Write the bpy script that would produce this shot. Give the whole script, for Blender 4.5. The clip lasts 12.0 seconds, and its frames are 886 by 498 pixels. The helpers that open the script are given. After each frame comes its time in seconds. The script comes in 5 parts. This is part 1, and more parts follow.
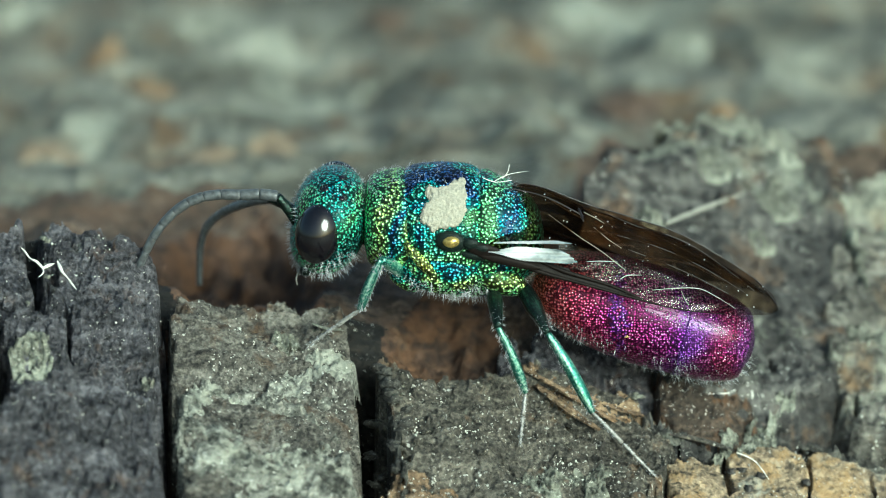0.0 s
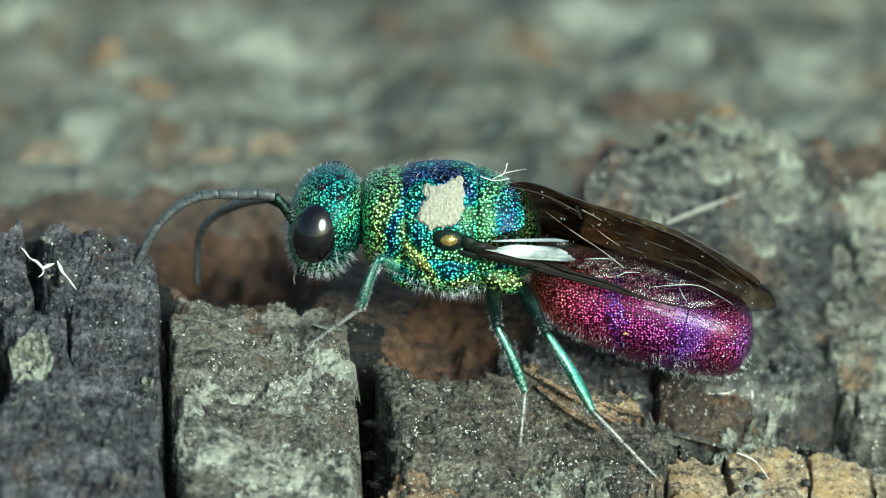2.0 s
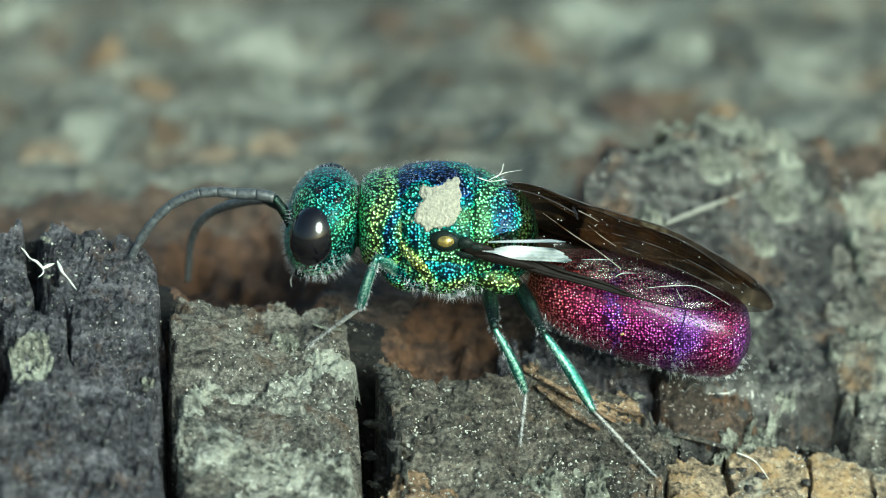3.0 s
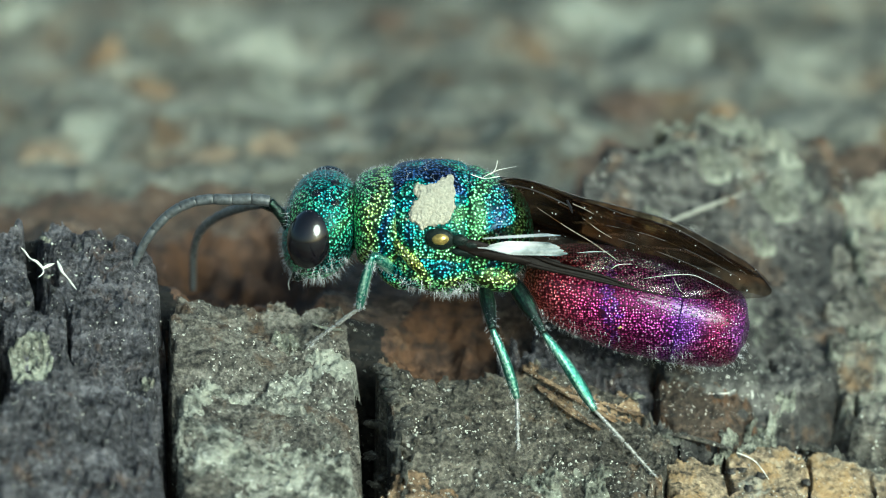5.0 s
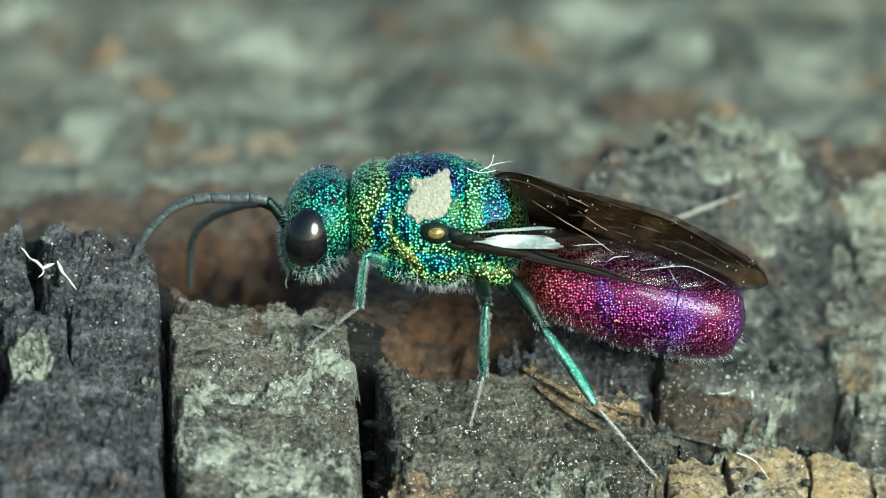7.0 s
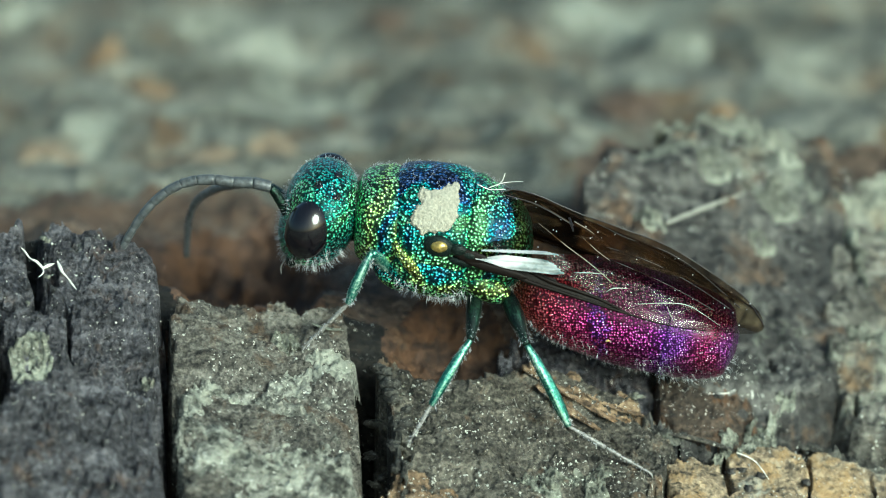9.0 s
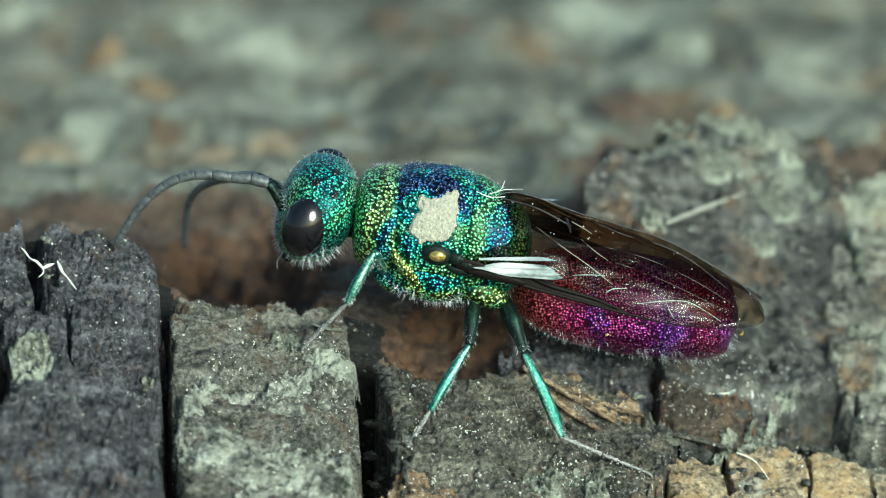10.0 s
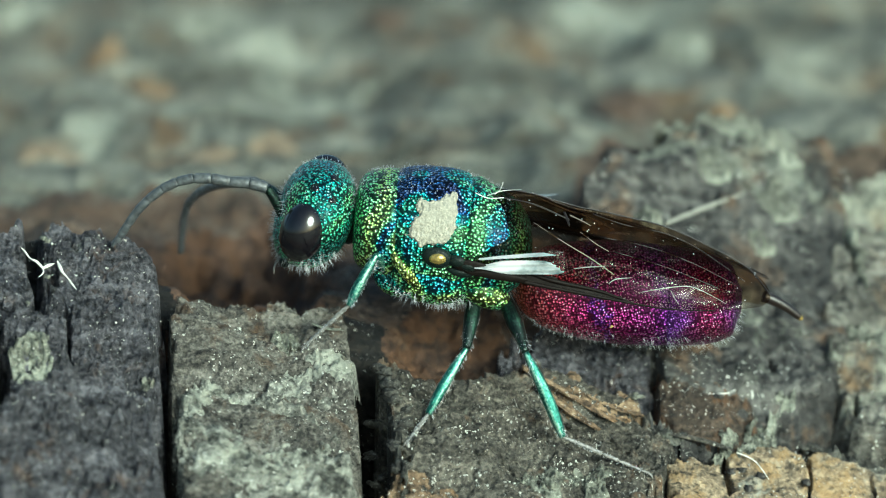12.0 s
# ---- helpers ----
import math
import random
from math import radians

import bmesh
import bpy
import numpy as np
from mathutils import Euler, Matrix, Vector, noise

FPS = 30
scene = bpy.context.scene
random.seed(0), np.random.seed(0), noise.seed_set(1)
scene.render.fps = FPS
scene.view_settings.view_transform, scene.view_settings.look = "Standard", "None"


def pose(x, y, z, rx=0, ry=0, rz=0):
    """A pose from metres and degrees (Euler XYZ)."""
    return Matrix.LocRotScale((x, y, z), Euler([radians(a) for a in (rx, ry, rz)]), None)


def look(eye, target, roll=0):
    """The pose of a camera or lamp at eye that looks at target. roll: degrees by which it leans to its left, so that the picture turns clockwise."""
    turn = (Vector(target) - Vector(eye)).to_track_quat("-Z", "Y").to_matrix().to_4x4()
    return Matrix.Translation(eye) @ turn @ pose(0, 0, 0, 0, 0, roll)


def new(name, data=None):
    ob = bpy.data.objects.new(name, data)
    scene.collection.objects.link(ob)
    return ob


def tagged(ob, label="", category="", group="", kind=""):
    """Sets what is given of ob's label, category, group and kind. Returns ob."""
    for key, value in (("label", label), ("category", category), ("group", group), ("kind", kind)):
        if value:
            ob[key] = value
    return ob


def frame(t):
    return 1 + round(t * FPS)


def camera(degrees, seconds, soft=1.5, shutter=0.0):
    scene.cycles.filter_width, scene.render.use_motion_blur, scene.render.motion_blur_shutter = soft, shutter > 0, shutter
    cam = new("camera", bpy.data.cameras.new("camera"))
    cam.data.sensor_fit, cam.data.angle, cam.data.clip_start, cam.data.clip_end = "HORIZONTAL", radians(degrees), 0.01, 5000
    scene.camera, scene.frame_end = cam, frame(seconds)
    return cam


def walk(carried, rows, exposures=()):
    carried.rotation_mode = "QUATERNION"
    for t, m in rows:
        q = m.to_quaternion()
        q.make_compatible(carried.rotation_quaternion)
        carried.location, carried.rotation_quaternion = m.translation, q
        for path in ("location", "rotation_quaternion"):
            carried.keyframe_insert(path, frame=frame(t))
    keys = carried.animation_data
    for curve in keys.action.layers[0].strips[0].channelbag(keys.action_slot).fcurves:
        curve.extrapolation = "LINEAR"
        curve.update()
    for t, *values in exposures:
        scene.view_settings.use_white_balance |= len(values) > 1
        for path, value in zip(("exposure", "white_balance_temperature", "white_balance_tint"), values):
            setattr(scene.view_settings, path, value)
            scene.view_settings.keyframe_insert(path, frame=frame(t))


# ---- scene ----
cam = camera(14.0, 12.0, soft=1.05)
MM = 0.001
cam.data.dof.use_dof = True
cam.data.dof.focus_distance = 68.4 * MM
cam.data.dof.aperture_fstop = 80.0
cam.data.dof.aperture_blades = 0
EYE, AIM = Vector((0.0, -65.84, 21.39)) * MM, Vector((0.0, 0.0, 0.0))
walk(cam, [(0.0, look(EYE, AIM)), (12.0, look(EYE, AIM))], [(0.0, 0.54, 5740, -17), (12.0, 0.54, 5740, -17)])

# ---- light: a bright veiled sky with a broad soft sun in front of the log ----
SUN_FROM = Vector((0.52, -0.72, 0.46)).normalized()
world = bpy.data.worlds.new("sky")
scene.world = world
world.use_nodes = True
sky = world.node_tree.nodes.new("ShaderNodeTexSky")
sky.sky_type, sky.sun_disc = "NISHITA", False
sky.sun_elevation = math.asin(SUN_FROM.z)
sky.sun_rotation = math.atan2(SUN_FROM.x, SUN_FROM.y)
sky.dust_density, sky.air_density = 4.0, 1.0
world.node_tree.links.new(sky.outputs[0], world.node_tree.nodes["Background"].inputs[0])
world.node_tree.nodes["Background"].inputs[1].default_value = 0.125
sun_lamp = new("sun", bpy.data.lights.new("sun", "SUN"))
sun_lamp.data.energy, sun_lamp.data.angle, sun_lamp.data.color = 3.7, radians(30), (1.0, 0.98, 0.94)
sun_lamp.matrix_world = look(SUN_FROM, (0, 0, 0))


# ---- materials ----
class Nodes:
    """Short hand for a node material."""

    def __init__(self, name):
        self.mat = bpy.data.materials.new(name)
        self.mat.use_nodes = True
        self.tree = self.mat.node_tree
        self.bsdf = self.tree.nodes["Principled BSDF"]
        self.coord = self.tree.nodes.new("ShaderNodeTexCoord").outputs["Object"]

    def put(self, socket, value):
        if isinstance(value, bpy.types.NodeSocket):
            self.tree.links.new(value, socket)
        else:
            socket.default_value = value

    def scaled(self, x, y, z, source=None):
        n = self.tree.nodes.new("ShaderNodeMapping")
        self.put(n.inputs[0], source or self.coord)
        n.inputs["Scale"].default_value = (x, y, z)
        return n.outputs[0]

    def moved(self, offset):
        n = self.tree.nodes.new("ShaderNodeMapping")
        self.put(n.inputs[0], self.coord)
        n.inputs["Location"].default_value = offset
        return n.outputs[0]

    def warped(self, size, reach):
        """Coordinates pushed about by noise of a size, by a reach, in millimetres."""
        n = self.tree.nodes.new("ShaderNodeTexNoise")
        self.put(n.inputs["Vector"], self.coord)
        n.inputs["Scale"].default_value = 1000.0 / size
        n.inputs["Detail"].default_value = 1.0
        push = self.tree.nodes.new("ShaderNodeVectorMath")
        push.operation = "MULTIPLY_ADD"
        self.put(push.inputs[0], n.outputs["Color"])
        push.inputs[1].default_value = (2 * reach * MM,) * 3
        self.put(push.inputs[2], self.coord)
        return push.outputs[0]

    def noise(self, size, detail=4, rough=0.55, vector=None, distortion=0.0):
        """Noise of a size in millimetres."""
        n = self.tree.nodes.new("ShaderNodeTexNoise")
        self.put(n.inputs["Vector"], vector or self.coord)
        n.inputs["Scale"].default_value = 1000.0 / size
        n.inputs["Detail"].default_value = detail
        n.inputs["Roughness"].default_value = rough
        n.inputs["Distortion"].default_value = distortion
        return n.outputs["Fac"]

    def cells(self, size, feature="F1", vector=None, smooth=None):
        n = self.tree.nodes.new("ShaderNodeTexVoronoi")
        n.feature = feature
        self.put(n.inputs["Vector"], vector or self.coord)
        n.inputs["Scale"].default_value = 1000.0 / size
        if smooth is not None:
            n.inputs["Smoothness"].default_value = smooth
        return n

    def ramp(self, fac, stops, mode="LINEAR"):
        n = self.tree.nodes.new("ShaderNodeValToRGB")
        self.put(n.inputs[0], fac)
        n.color_ramp.interpolation = mode
        e = n.color_ramp.elements
        while len(e) < len(stops):
            e.new(0.5)
        for i, (at, c) in enumerate(stops):
            e[i].position = at
            e[i].color = (*c, 1) if isinstance(c, tuple) else (c, c, c, 1)
        return n.outputs[0]

    def math(self, op, a, b=0.0, c=0.0):
        n = self.tree.nodes.new("ShaderNodeMath")
        n.operation = op
        self.put(n.inputs[0], a), self.put(n.inputs[1], b), self.put(n.inputs[2], c)
        return n.outputs[0]

    def mix(self, fac, a, b, kind="MIX"):
        n = self.tree.nodes.new("ShaderNodeMix")
        n.data_type, n.blend_type = "RGBA", kind
        self.put(n.inputs[0], fac)
        for s, v in ((n.inputs[6], a), (n.inputs[7], b)):
            self.put(s, (*v, 1) if isinstance(v, tuple) else v)
        return n.outputs[2]

    def bump(self, height, depth, strength=1.0, under=None):
        """Relief of a depth in millimetres."""
        n = self.tree.nodes.new("ShaderNodeBump")
        n.inputs["Strength"].default_value = strength
        n.inputs["Distance"].default_value = depth * MM
        self.put(n.inputs["Height"], height)
        if under:
            self.put(n.inputs["Normal"], under)
        return n.outputs[0]

    def done(self, color, rough=0.5, metal=0.0, normal=None, **more):
        b = self.bsdf.inputs
        self.put(b["Base Color"], (*color, 1) if isinstance(color, tuple) else color)
        self.put(b["Roughness"], rough), self.put(b["Metallic"], metal)
        if normal:
            self.put(b["Normal"], normal)
        for k, v in more.items():
            self.put(b[k.replace("_", " ")], v)
        return self.mat


NAVY, BLUE, TEAL = (0.03, 0.045, 0.14), (0.04, 0.14, 0.37), (0.06, 0.41, 0.46)
GREEN, LEAF, GOLD = (0.07, 0.50, 0.37), (0.26, 0.69, 0.27), (0.52, 0.75, 0.21)


def cuticle(name, stops, patch=0.9, offset=(0, 0, 0), pit=0.074, depth=0.024, rough=0.38, zone=(0, 0, 0), bias=0.0, drift=1.0, dark=0.07, pale=0.42, coat=0.15, loose=0.8, clear=False, vary=1.0):
    """Pitted metallic cuticle with painted glints; its colour drifts in patches and along the body (zone: change for
    each millimetre).
    """
    n = Nodes(name)
    patchy = n.noise(patch, 2, 0.5, n.moved([v * MM for v in offset]), 0.4)
    fine = n.noise(0.11, 2, 0.5)
    fac = n.math("MULTIPLY_ADD", n.math("SUBTRACT", patchy, 0.5), drift, 0.5 + bias)
    fac = n.math("MULTIPLY_ADD", n.math("SUBTRACT", fine, 0.5), 0.14, fac)
    axis = n.tree.nodes.new("ShaderNodeSeparateXYZ")
    n.put(axis.inputs[0], n.coord)
    for k in range(3):
        if zone[k]:
            fac = n.math("MULTIPLY_ADD", axis.outputs[k], zone[k] * 1000.0, fac)
    color = n.ramp(fac, stops)
    way = n.warped(pit * 1.8, pit * 0.30)
    pits, spots = n.cells(pit, "SMOOTH_F1", way, 0.15), n.cells(pit, "F1", way)
    for c in (pits, spots):
        c.inputs["Randomness"].default_value = loose
    each = n.tree.nodes.new("ShaderNodeSeparateColor")
    n.put(each.inputs[0], spots.outputs["Color"])
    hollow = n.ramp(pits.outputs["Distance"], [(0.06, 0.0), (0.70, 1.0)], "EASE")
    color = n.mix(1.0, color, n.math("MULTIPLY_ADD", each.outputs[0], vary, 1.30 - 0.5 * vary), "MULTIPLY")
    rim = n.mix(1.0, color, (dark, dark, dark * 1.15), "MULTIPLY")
    # Whitish glints are painted into the pit floors; the rims stay darker.
    glint = n.mix(n.math("MULTIPLY", n.math("POWER", each.outputs[1], 2.0), min(1.0, pale * 2.6)), color, (0.84, 0.91, 0.98))
    floor_ = n.mix(n.ramp(pits.outputs["Distance"], [(0.16, 1.0), (0.32, 0.0)]), color, glint)
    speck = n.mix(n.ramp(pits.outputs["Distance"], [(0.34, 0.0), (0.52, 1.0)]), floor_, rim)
    normal = n.bump(n.noise(0.02, 2), 0.003, 0.5, n.bump(hollow, depth))
    if clear:
        gloss = n.ramp(pits.outputs["Distance"], [(0.30, 0.0), (0.55, coat)])
        return n.done(speck, n.ramp(fine, [(0.3, rough - 0.05), (0.7, rough + 0.1)]), 0.92, normal, Coat_Weight=gloss, Coat_Roughness=0.11, Coat_IOR=1.6)
    return n.done(speck, n.ramp(fine, [(0.3, rough - 0.05), (0.7, rough + 0.1)]), 0.92, normal, Coat_Weight=coat, Coat_Roughness=0.22, Coat_Normal=normal)


def plain(name, color, rough=0.4, metal=0.0, grain=0.05, depth=0.006, spread=0.35, **more):
    n = Nodes(name)
    f = n.noise(grain, 4)
    dark = tuple(v * (1 - spread) for v in color)
    light = tuple(min(1.0, v * (1 + spread)) for v in color)
    return n.done(n.ramp(f, [(0.3, dark), (0.7, light)]), rough, metal, n.bump(f, depth), **more)


def bark(name, dark, mid, light, crust, brown, crust_at=0.60, brown_at=0.60, streak=2.5, flecks=0.66, size=1.0, sheen=0.0, fine=1.0):
    """Weathered bark: layered greys, brown wear, pale crust and fine flecks."""
    n = Nodes(name)
    along = n.scaled(1 / streak, 1.0, 1.4)
    big = n.noise(1.7 * size, 5, 0.6, distortion=0.6)
    band = n.noise(0.62 * size, 6, 0.64, along, 0.9)
    grain = n.noise(0.125 * fine, 5, 0.64)
    tone = n.math("ADD", n.math("MULTIPLY", band, 0.5), n.math("MULTIPLY", grain, 0.5))
    color = n.ramp(tone, [(0.39, dark), (0.5, mid), (0.62, light)])
    wear = n.noise(0.9 * size, 5, 0.65, n.moved((3.1 * MM, 1.7 * MM, 0.4 * MM)), 0.5)
    color = n.mix(n.ramp(wear, [(brown_at - 0.04, 0.0), (brown_at + 0.08, 0.85)]), color, n.mix(grain, tuple(v * 0.35 for v in brown), brown))
    growth = n.math("ADD", n.math("MULTIPLY", big, 0.75), n.math("MULTIPLY", n.noise(0.24, 5, 0.66), 0.25))
    color = n.mix(n.ramp(growth, [(crust_at - 0.03, 0.0), (crust_at + 0.06, 0.9)]), color, n.mix(grain, tuple(v * 0.45 for v in crust), crust))
    soot = n.noise(0.46, 6, 0.70, n.moved((7 * MM, 2 * MM, 5 * MM)))
    color = n.mix(n.ramp(soot, [(0.58, 0.0), (0.70, 0.7)]), color, (0.014, 0.013, 0.013))
    pore = n.noise(0.13 * fine, 3, 0.6, n.scaled(0.6, 1, 1))
    color = n.mix(n.ramp(pore, [(0.30, 0.85), (0.44, 0.0)]), color, (0.010, 0.010, 0.009))
    fleck = n.math("GREATER_THAN", n.noise(0.068, 2, 0.5, n.moved((1 * MM, 9 * MM, 2 * MM))), flecks)
    clump = n.ramp(n.noise(0.7 * size, 3, 0.6, n.moved((5 * MM, 3 * MM, 8 * MM))), [(0.48, 0.0), (0.60, 0.85)])
    color = n.mix(n.math("MULTIPLY", fleck, clump), color, (0.62, 0.62, 0.56))
    normal = n.bump(grain, 0.15, 1.0, n.bump(band, 0.20, 1.0))
    return n.done(color, n.ramp(grain, [(0.3, 0.62 - sheen), (0.7, 0.9 - sheen)]), 0.0, normal, Specular_IOR_Level=0.35)


SLATE = bark("slate grey bark", (0.011, 0.011, 0.013), (0.060, 0.058, 0.066), (0.190, 0.184, 0.202), (0.36, 0.37, 0.30), (0.17, 0.10, 0.06), 0.66, 0.61, 3.5, 0.68, sheen=0.34, fine=0.75)
ASH = bark("ash grey bark", (0.020, 0.020, 0.016), (0.15, 0.15, 0.128), (0.40, 0.40, 0.345), (0.49, 0.50, 0.415), (0.24, 0.15, 0.07), 0.54, 0.64)
UMBER = bark("umber bark", (0.015, 0.014, 0.012), (0.088, 0.080, 0.065), (0.26, 0.237, 0.19), (0.40, 0.40, 0.32), (0.26, 0.155, 0.08), 0.63, 0.61, flecks=0.64, sheen=0.2, fine=0.62)
TAN = bark("tan bark", (0.04, 0.033, 0.025), (0.24, 0.185, 0.12), (0.52, 0.41, 0.27), (0.50, 0.50, 0.42), (0.54, 0.36, 0.17), 0.57, 0.52)
LICHEN = bark("lichen grey bark", (0.008, 0.008, 0.008), (0.042, 0.040, 0.038), (0.125, 0.121, 0.110), (0.225, 0.235, 0.19), (0.17, 0.105, 0.06), 0.58, 0.56, size=1.9, fine=2.0)
INNER = bark("inner bark", (0.022, 0.017, 0.013), (0.104, 0.075, 0.055), (0.235, 0.175, 0.13), (0.28, 0.26, 0.21), (0.17, 0.107, 0.07), 0.62, 0.50, 2.0, 0.85)
DIM = bark("dim brown grey bark", (0.016, 0.015, 0.013), (0.108, 0.100, 0.085), (0.28, 0.265, 0.228), (0.40, 0.41, 0.33), (0.15, 0.09, 0.05), 0.66, 0.58, fine=0.7)
HOARY = bark("hoary grey bark", (0.014, 0.013, 0.011), (0.085, 0.080, 0.068), (0.24, 0.23, 0.195), (0.36, 0.37, 0.29), (0.26, 0.17, 0.09), 0.55, 0.56, size=1.7, fine=1.8)
SEPIA = bark("sepia bark", (0.010, 0.008, 0.006), (0.052, 0.038, 0.027), (0.135, 0.10, 0.075), (0.30, 0.28, 0.21), (0.20, 0.105, 0.05), 0.66, 0.54, 3.0, sheen=0.15)
ROT = bark("rotten red brown wood", (0.012, 0.008, 0.006), (0.062, 0.036, 0.024), (0.15, 0.088, 0.056), (0.17, 0.12, 0.08), (0.15, 0.075, 0.036), 0.66, 0.50, 2.0, 0.9, 1.4, fine=2.0)
# Log floor below the plates, its colour blackened for the shade in the cracks.
CRACK_SHADE = bark("log floor in the cracks with painted shade", (0.003, 0.003, 0.003), (0.010, 0.009, 0.008), (0.035, 0.030, 0.024), (0.06, 0.055, 0.045), (0.04, 0.024, 0.014), 0.68, 0.62)
WOOD = bark("tan wood fibre", (0.03, 0.02, 0.012), (0.20, 0.135, 0.08), (0.46, 0.34, 0.21), (0.42, 0.38, 0.28), (0.34, 0.19, 0.08), 0.62, 0.56, 6.0)
GROUND = bark("weathered log", (0.030, 0.028, 0.021), (0.13, 0.13, 0.104), (0.30, 0.30, 0.25), (0.43, 0.45, 0.37), (0.18, 0.11, 0.055), 0.56, 0.56, 3.0, 0.85, 2.6)

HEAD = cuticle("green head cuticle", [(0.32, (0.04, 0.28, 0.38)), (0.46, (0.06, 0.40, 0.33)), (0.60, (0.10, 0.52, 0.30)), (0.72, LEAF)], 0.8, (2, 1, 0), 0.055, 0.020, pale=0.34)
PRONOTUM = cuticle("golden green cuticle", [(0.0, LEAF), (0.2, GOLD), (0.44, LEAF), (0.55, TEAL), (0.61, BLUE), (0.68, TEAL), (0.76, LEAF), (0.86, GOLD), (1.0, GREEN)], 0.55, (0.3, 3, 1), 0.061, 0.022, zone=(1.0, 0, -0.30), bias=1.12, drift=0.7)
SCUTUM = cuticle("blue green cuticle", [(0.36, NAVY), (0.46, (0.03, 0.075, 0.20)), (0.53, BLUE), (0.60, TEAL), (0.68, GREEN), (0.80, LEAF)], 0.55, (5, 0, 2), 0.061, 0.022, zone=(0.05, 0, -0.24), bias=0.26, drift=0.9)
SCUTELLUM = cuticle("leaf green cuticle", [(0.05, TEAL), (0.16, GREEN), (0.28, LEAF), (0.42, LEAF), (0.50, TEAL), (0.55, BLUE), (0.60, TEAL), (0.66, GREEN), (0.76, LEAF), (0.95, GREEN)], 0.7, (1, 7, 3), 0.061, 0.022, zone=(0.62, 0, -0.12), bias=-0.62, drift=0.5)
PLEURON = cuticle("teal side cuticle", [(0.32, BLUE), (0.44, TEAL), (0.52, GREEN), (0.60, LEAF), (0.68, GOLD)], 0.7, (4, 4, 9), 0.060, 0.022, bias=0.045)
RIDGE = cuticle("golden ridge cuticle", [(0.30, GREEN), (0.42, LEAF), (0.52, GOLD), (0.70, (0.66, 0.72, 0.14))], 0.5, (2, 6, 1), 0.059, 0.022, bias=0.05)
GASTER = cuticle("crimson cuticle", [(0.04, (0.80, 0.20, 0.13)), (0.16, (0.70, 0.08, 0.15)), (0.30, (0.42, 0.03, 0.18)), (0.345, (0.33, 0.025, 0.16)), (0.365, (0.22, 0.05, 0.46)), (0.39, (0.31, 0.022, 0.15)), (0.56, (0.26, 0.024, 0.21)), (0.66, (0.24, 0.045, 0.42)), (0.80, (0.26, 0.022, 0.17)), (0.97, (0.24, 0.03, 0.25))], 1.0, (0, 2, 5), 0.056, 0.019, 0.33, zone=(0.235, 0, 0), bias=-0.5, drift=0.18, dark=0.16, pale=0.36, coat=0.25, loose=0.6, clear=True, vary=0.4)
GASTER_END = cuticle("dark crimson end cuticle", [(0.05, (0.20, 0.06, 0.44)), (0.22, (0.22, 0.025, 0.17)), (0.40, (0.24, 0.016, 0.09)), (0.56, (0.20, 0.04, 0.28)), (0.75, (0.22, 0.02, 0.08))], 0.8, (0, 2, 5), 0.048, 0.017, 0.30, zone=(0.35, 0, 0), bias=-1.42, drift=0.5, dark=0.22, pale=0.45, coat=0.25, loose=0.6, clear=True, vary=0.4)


def limb_metal(name, dark, mid, light, rough=0.24):
    """Smooth metallic leg cuticle with lengthwise streaks."""
    n = Nodes(name)
    streak = n.noise(0.08, 5, 0.65, n.scaled(0.07, 1, 1))
    fac = n.math("MULTIPLY_ADD", n.noise(0.05, 3), 0.35, n.math("MULTIPLY", streak, 0.65))
    return n.done(n.ramp(fac, [(0.38, dark), (0.5, mid), (0.62, light)]), rough, 0.85, n.bump(streak, 0.02, 1.0, n.bump(n.noise(0.035, 3, 0.6), 0.012)), Coat_Weight=0.1, Coat_Roughness=0.3)


SHIN = limb_metal("green leg cuticle", (0.010, 0.06, 0.055), (0.06, 0.23, 0.175), (0.46, 0.72, 0.56), 0.42)
THIGH = limb_metal("black green thigh cuticle", (0.006, 0.009, 0.009), (0.012, 0.022, 0.019), (0.03, 0.075, 0.05), 0.34)
DUSK = plain("black green cuticle", (0.008, 0.013, 0.011), 0.34, 0.0, 0.04, 0.012, Specular_IOR_Level=0.10)
FOOT = plain("grey brown tarsus", (0.19, 0.185, 0.172), 0.26, 0.0, 0.06, 0.01, 0.5)
HORN = plain("grey black antenna", (0.058, 0.063, 0.066), 0.36, 0.0, 0.09, 0.012, 0.6)
HAIR = plain("white bristle", (0.46, 0.48, 0.50), 0.35, 0.0, 0.2)
EYEBLACK = plain("black eye", (0.004, 0.0035, 0.005), 0.13, 0.0, 0.3, 0.001, IOR=1.55)
PAINT = plain("cream paint", (0.30, 0.285, 0.225), 0.8, 0.0, 0.05, 0.03, 0.25)
VEIN = plain("dark brown vein", (0.011, 0.007, 0.006), 0.36, 0.0, 0.05)
COSTAL = plain("black front edge of the wing", (0.008, 0.006, 0.005), 0.5, 0.0, 0.06, Specular_IOR_Level=0.08)
PALEVEIN = plain("pale vein", (0.20, 0.165, 0.135), 0.22, 0.0, 0.05)
AMBER = plain("amber tegula", (0.40, 0.30, 0.09), 0.22, 0.6, 0.15, 0.02, 0.6)
OCHREGRAIN = plain("ochre grain", (0.45, 0.33, 0.12), 0.7, 0.0, 0.05)
FIBRE = plain("pale fibre", (0.66, 0.66, 0.60), 0.6, 0.0, 0.08)


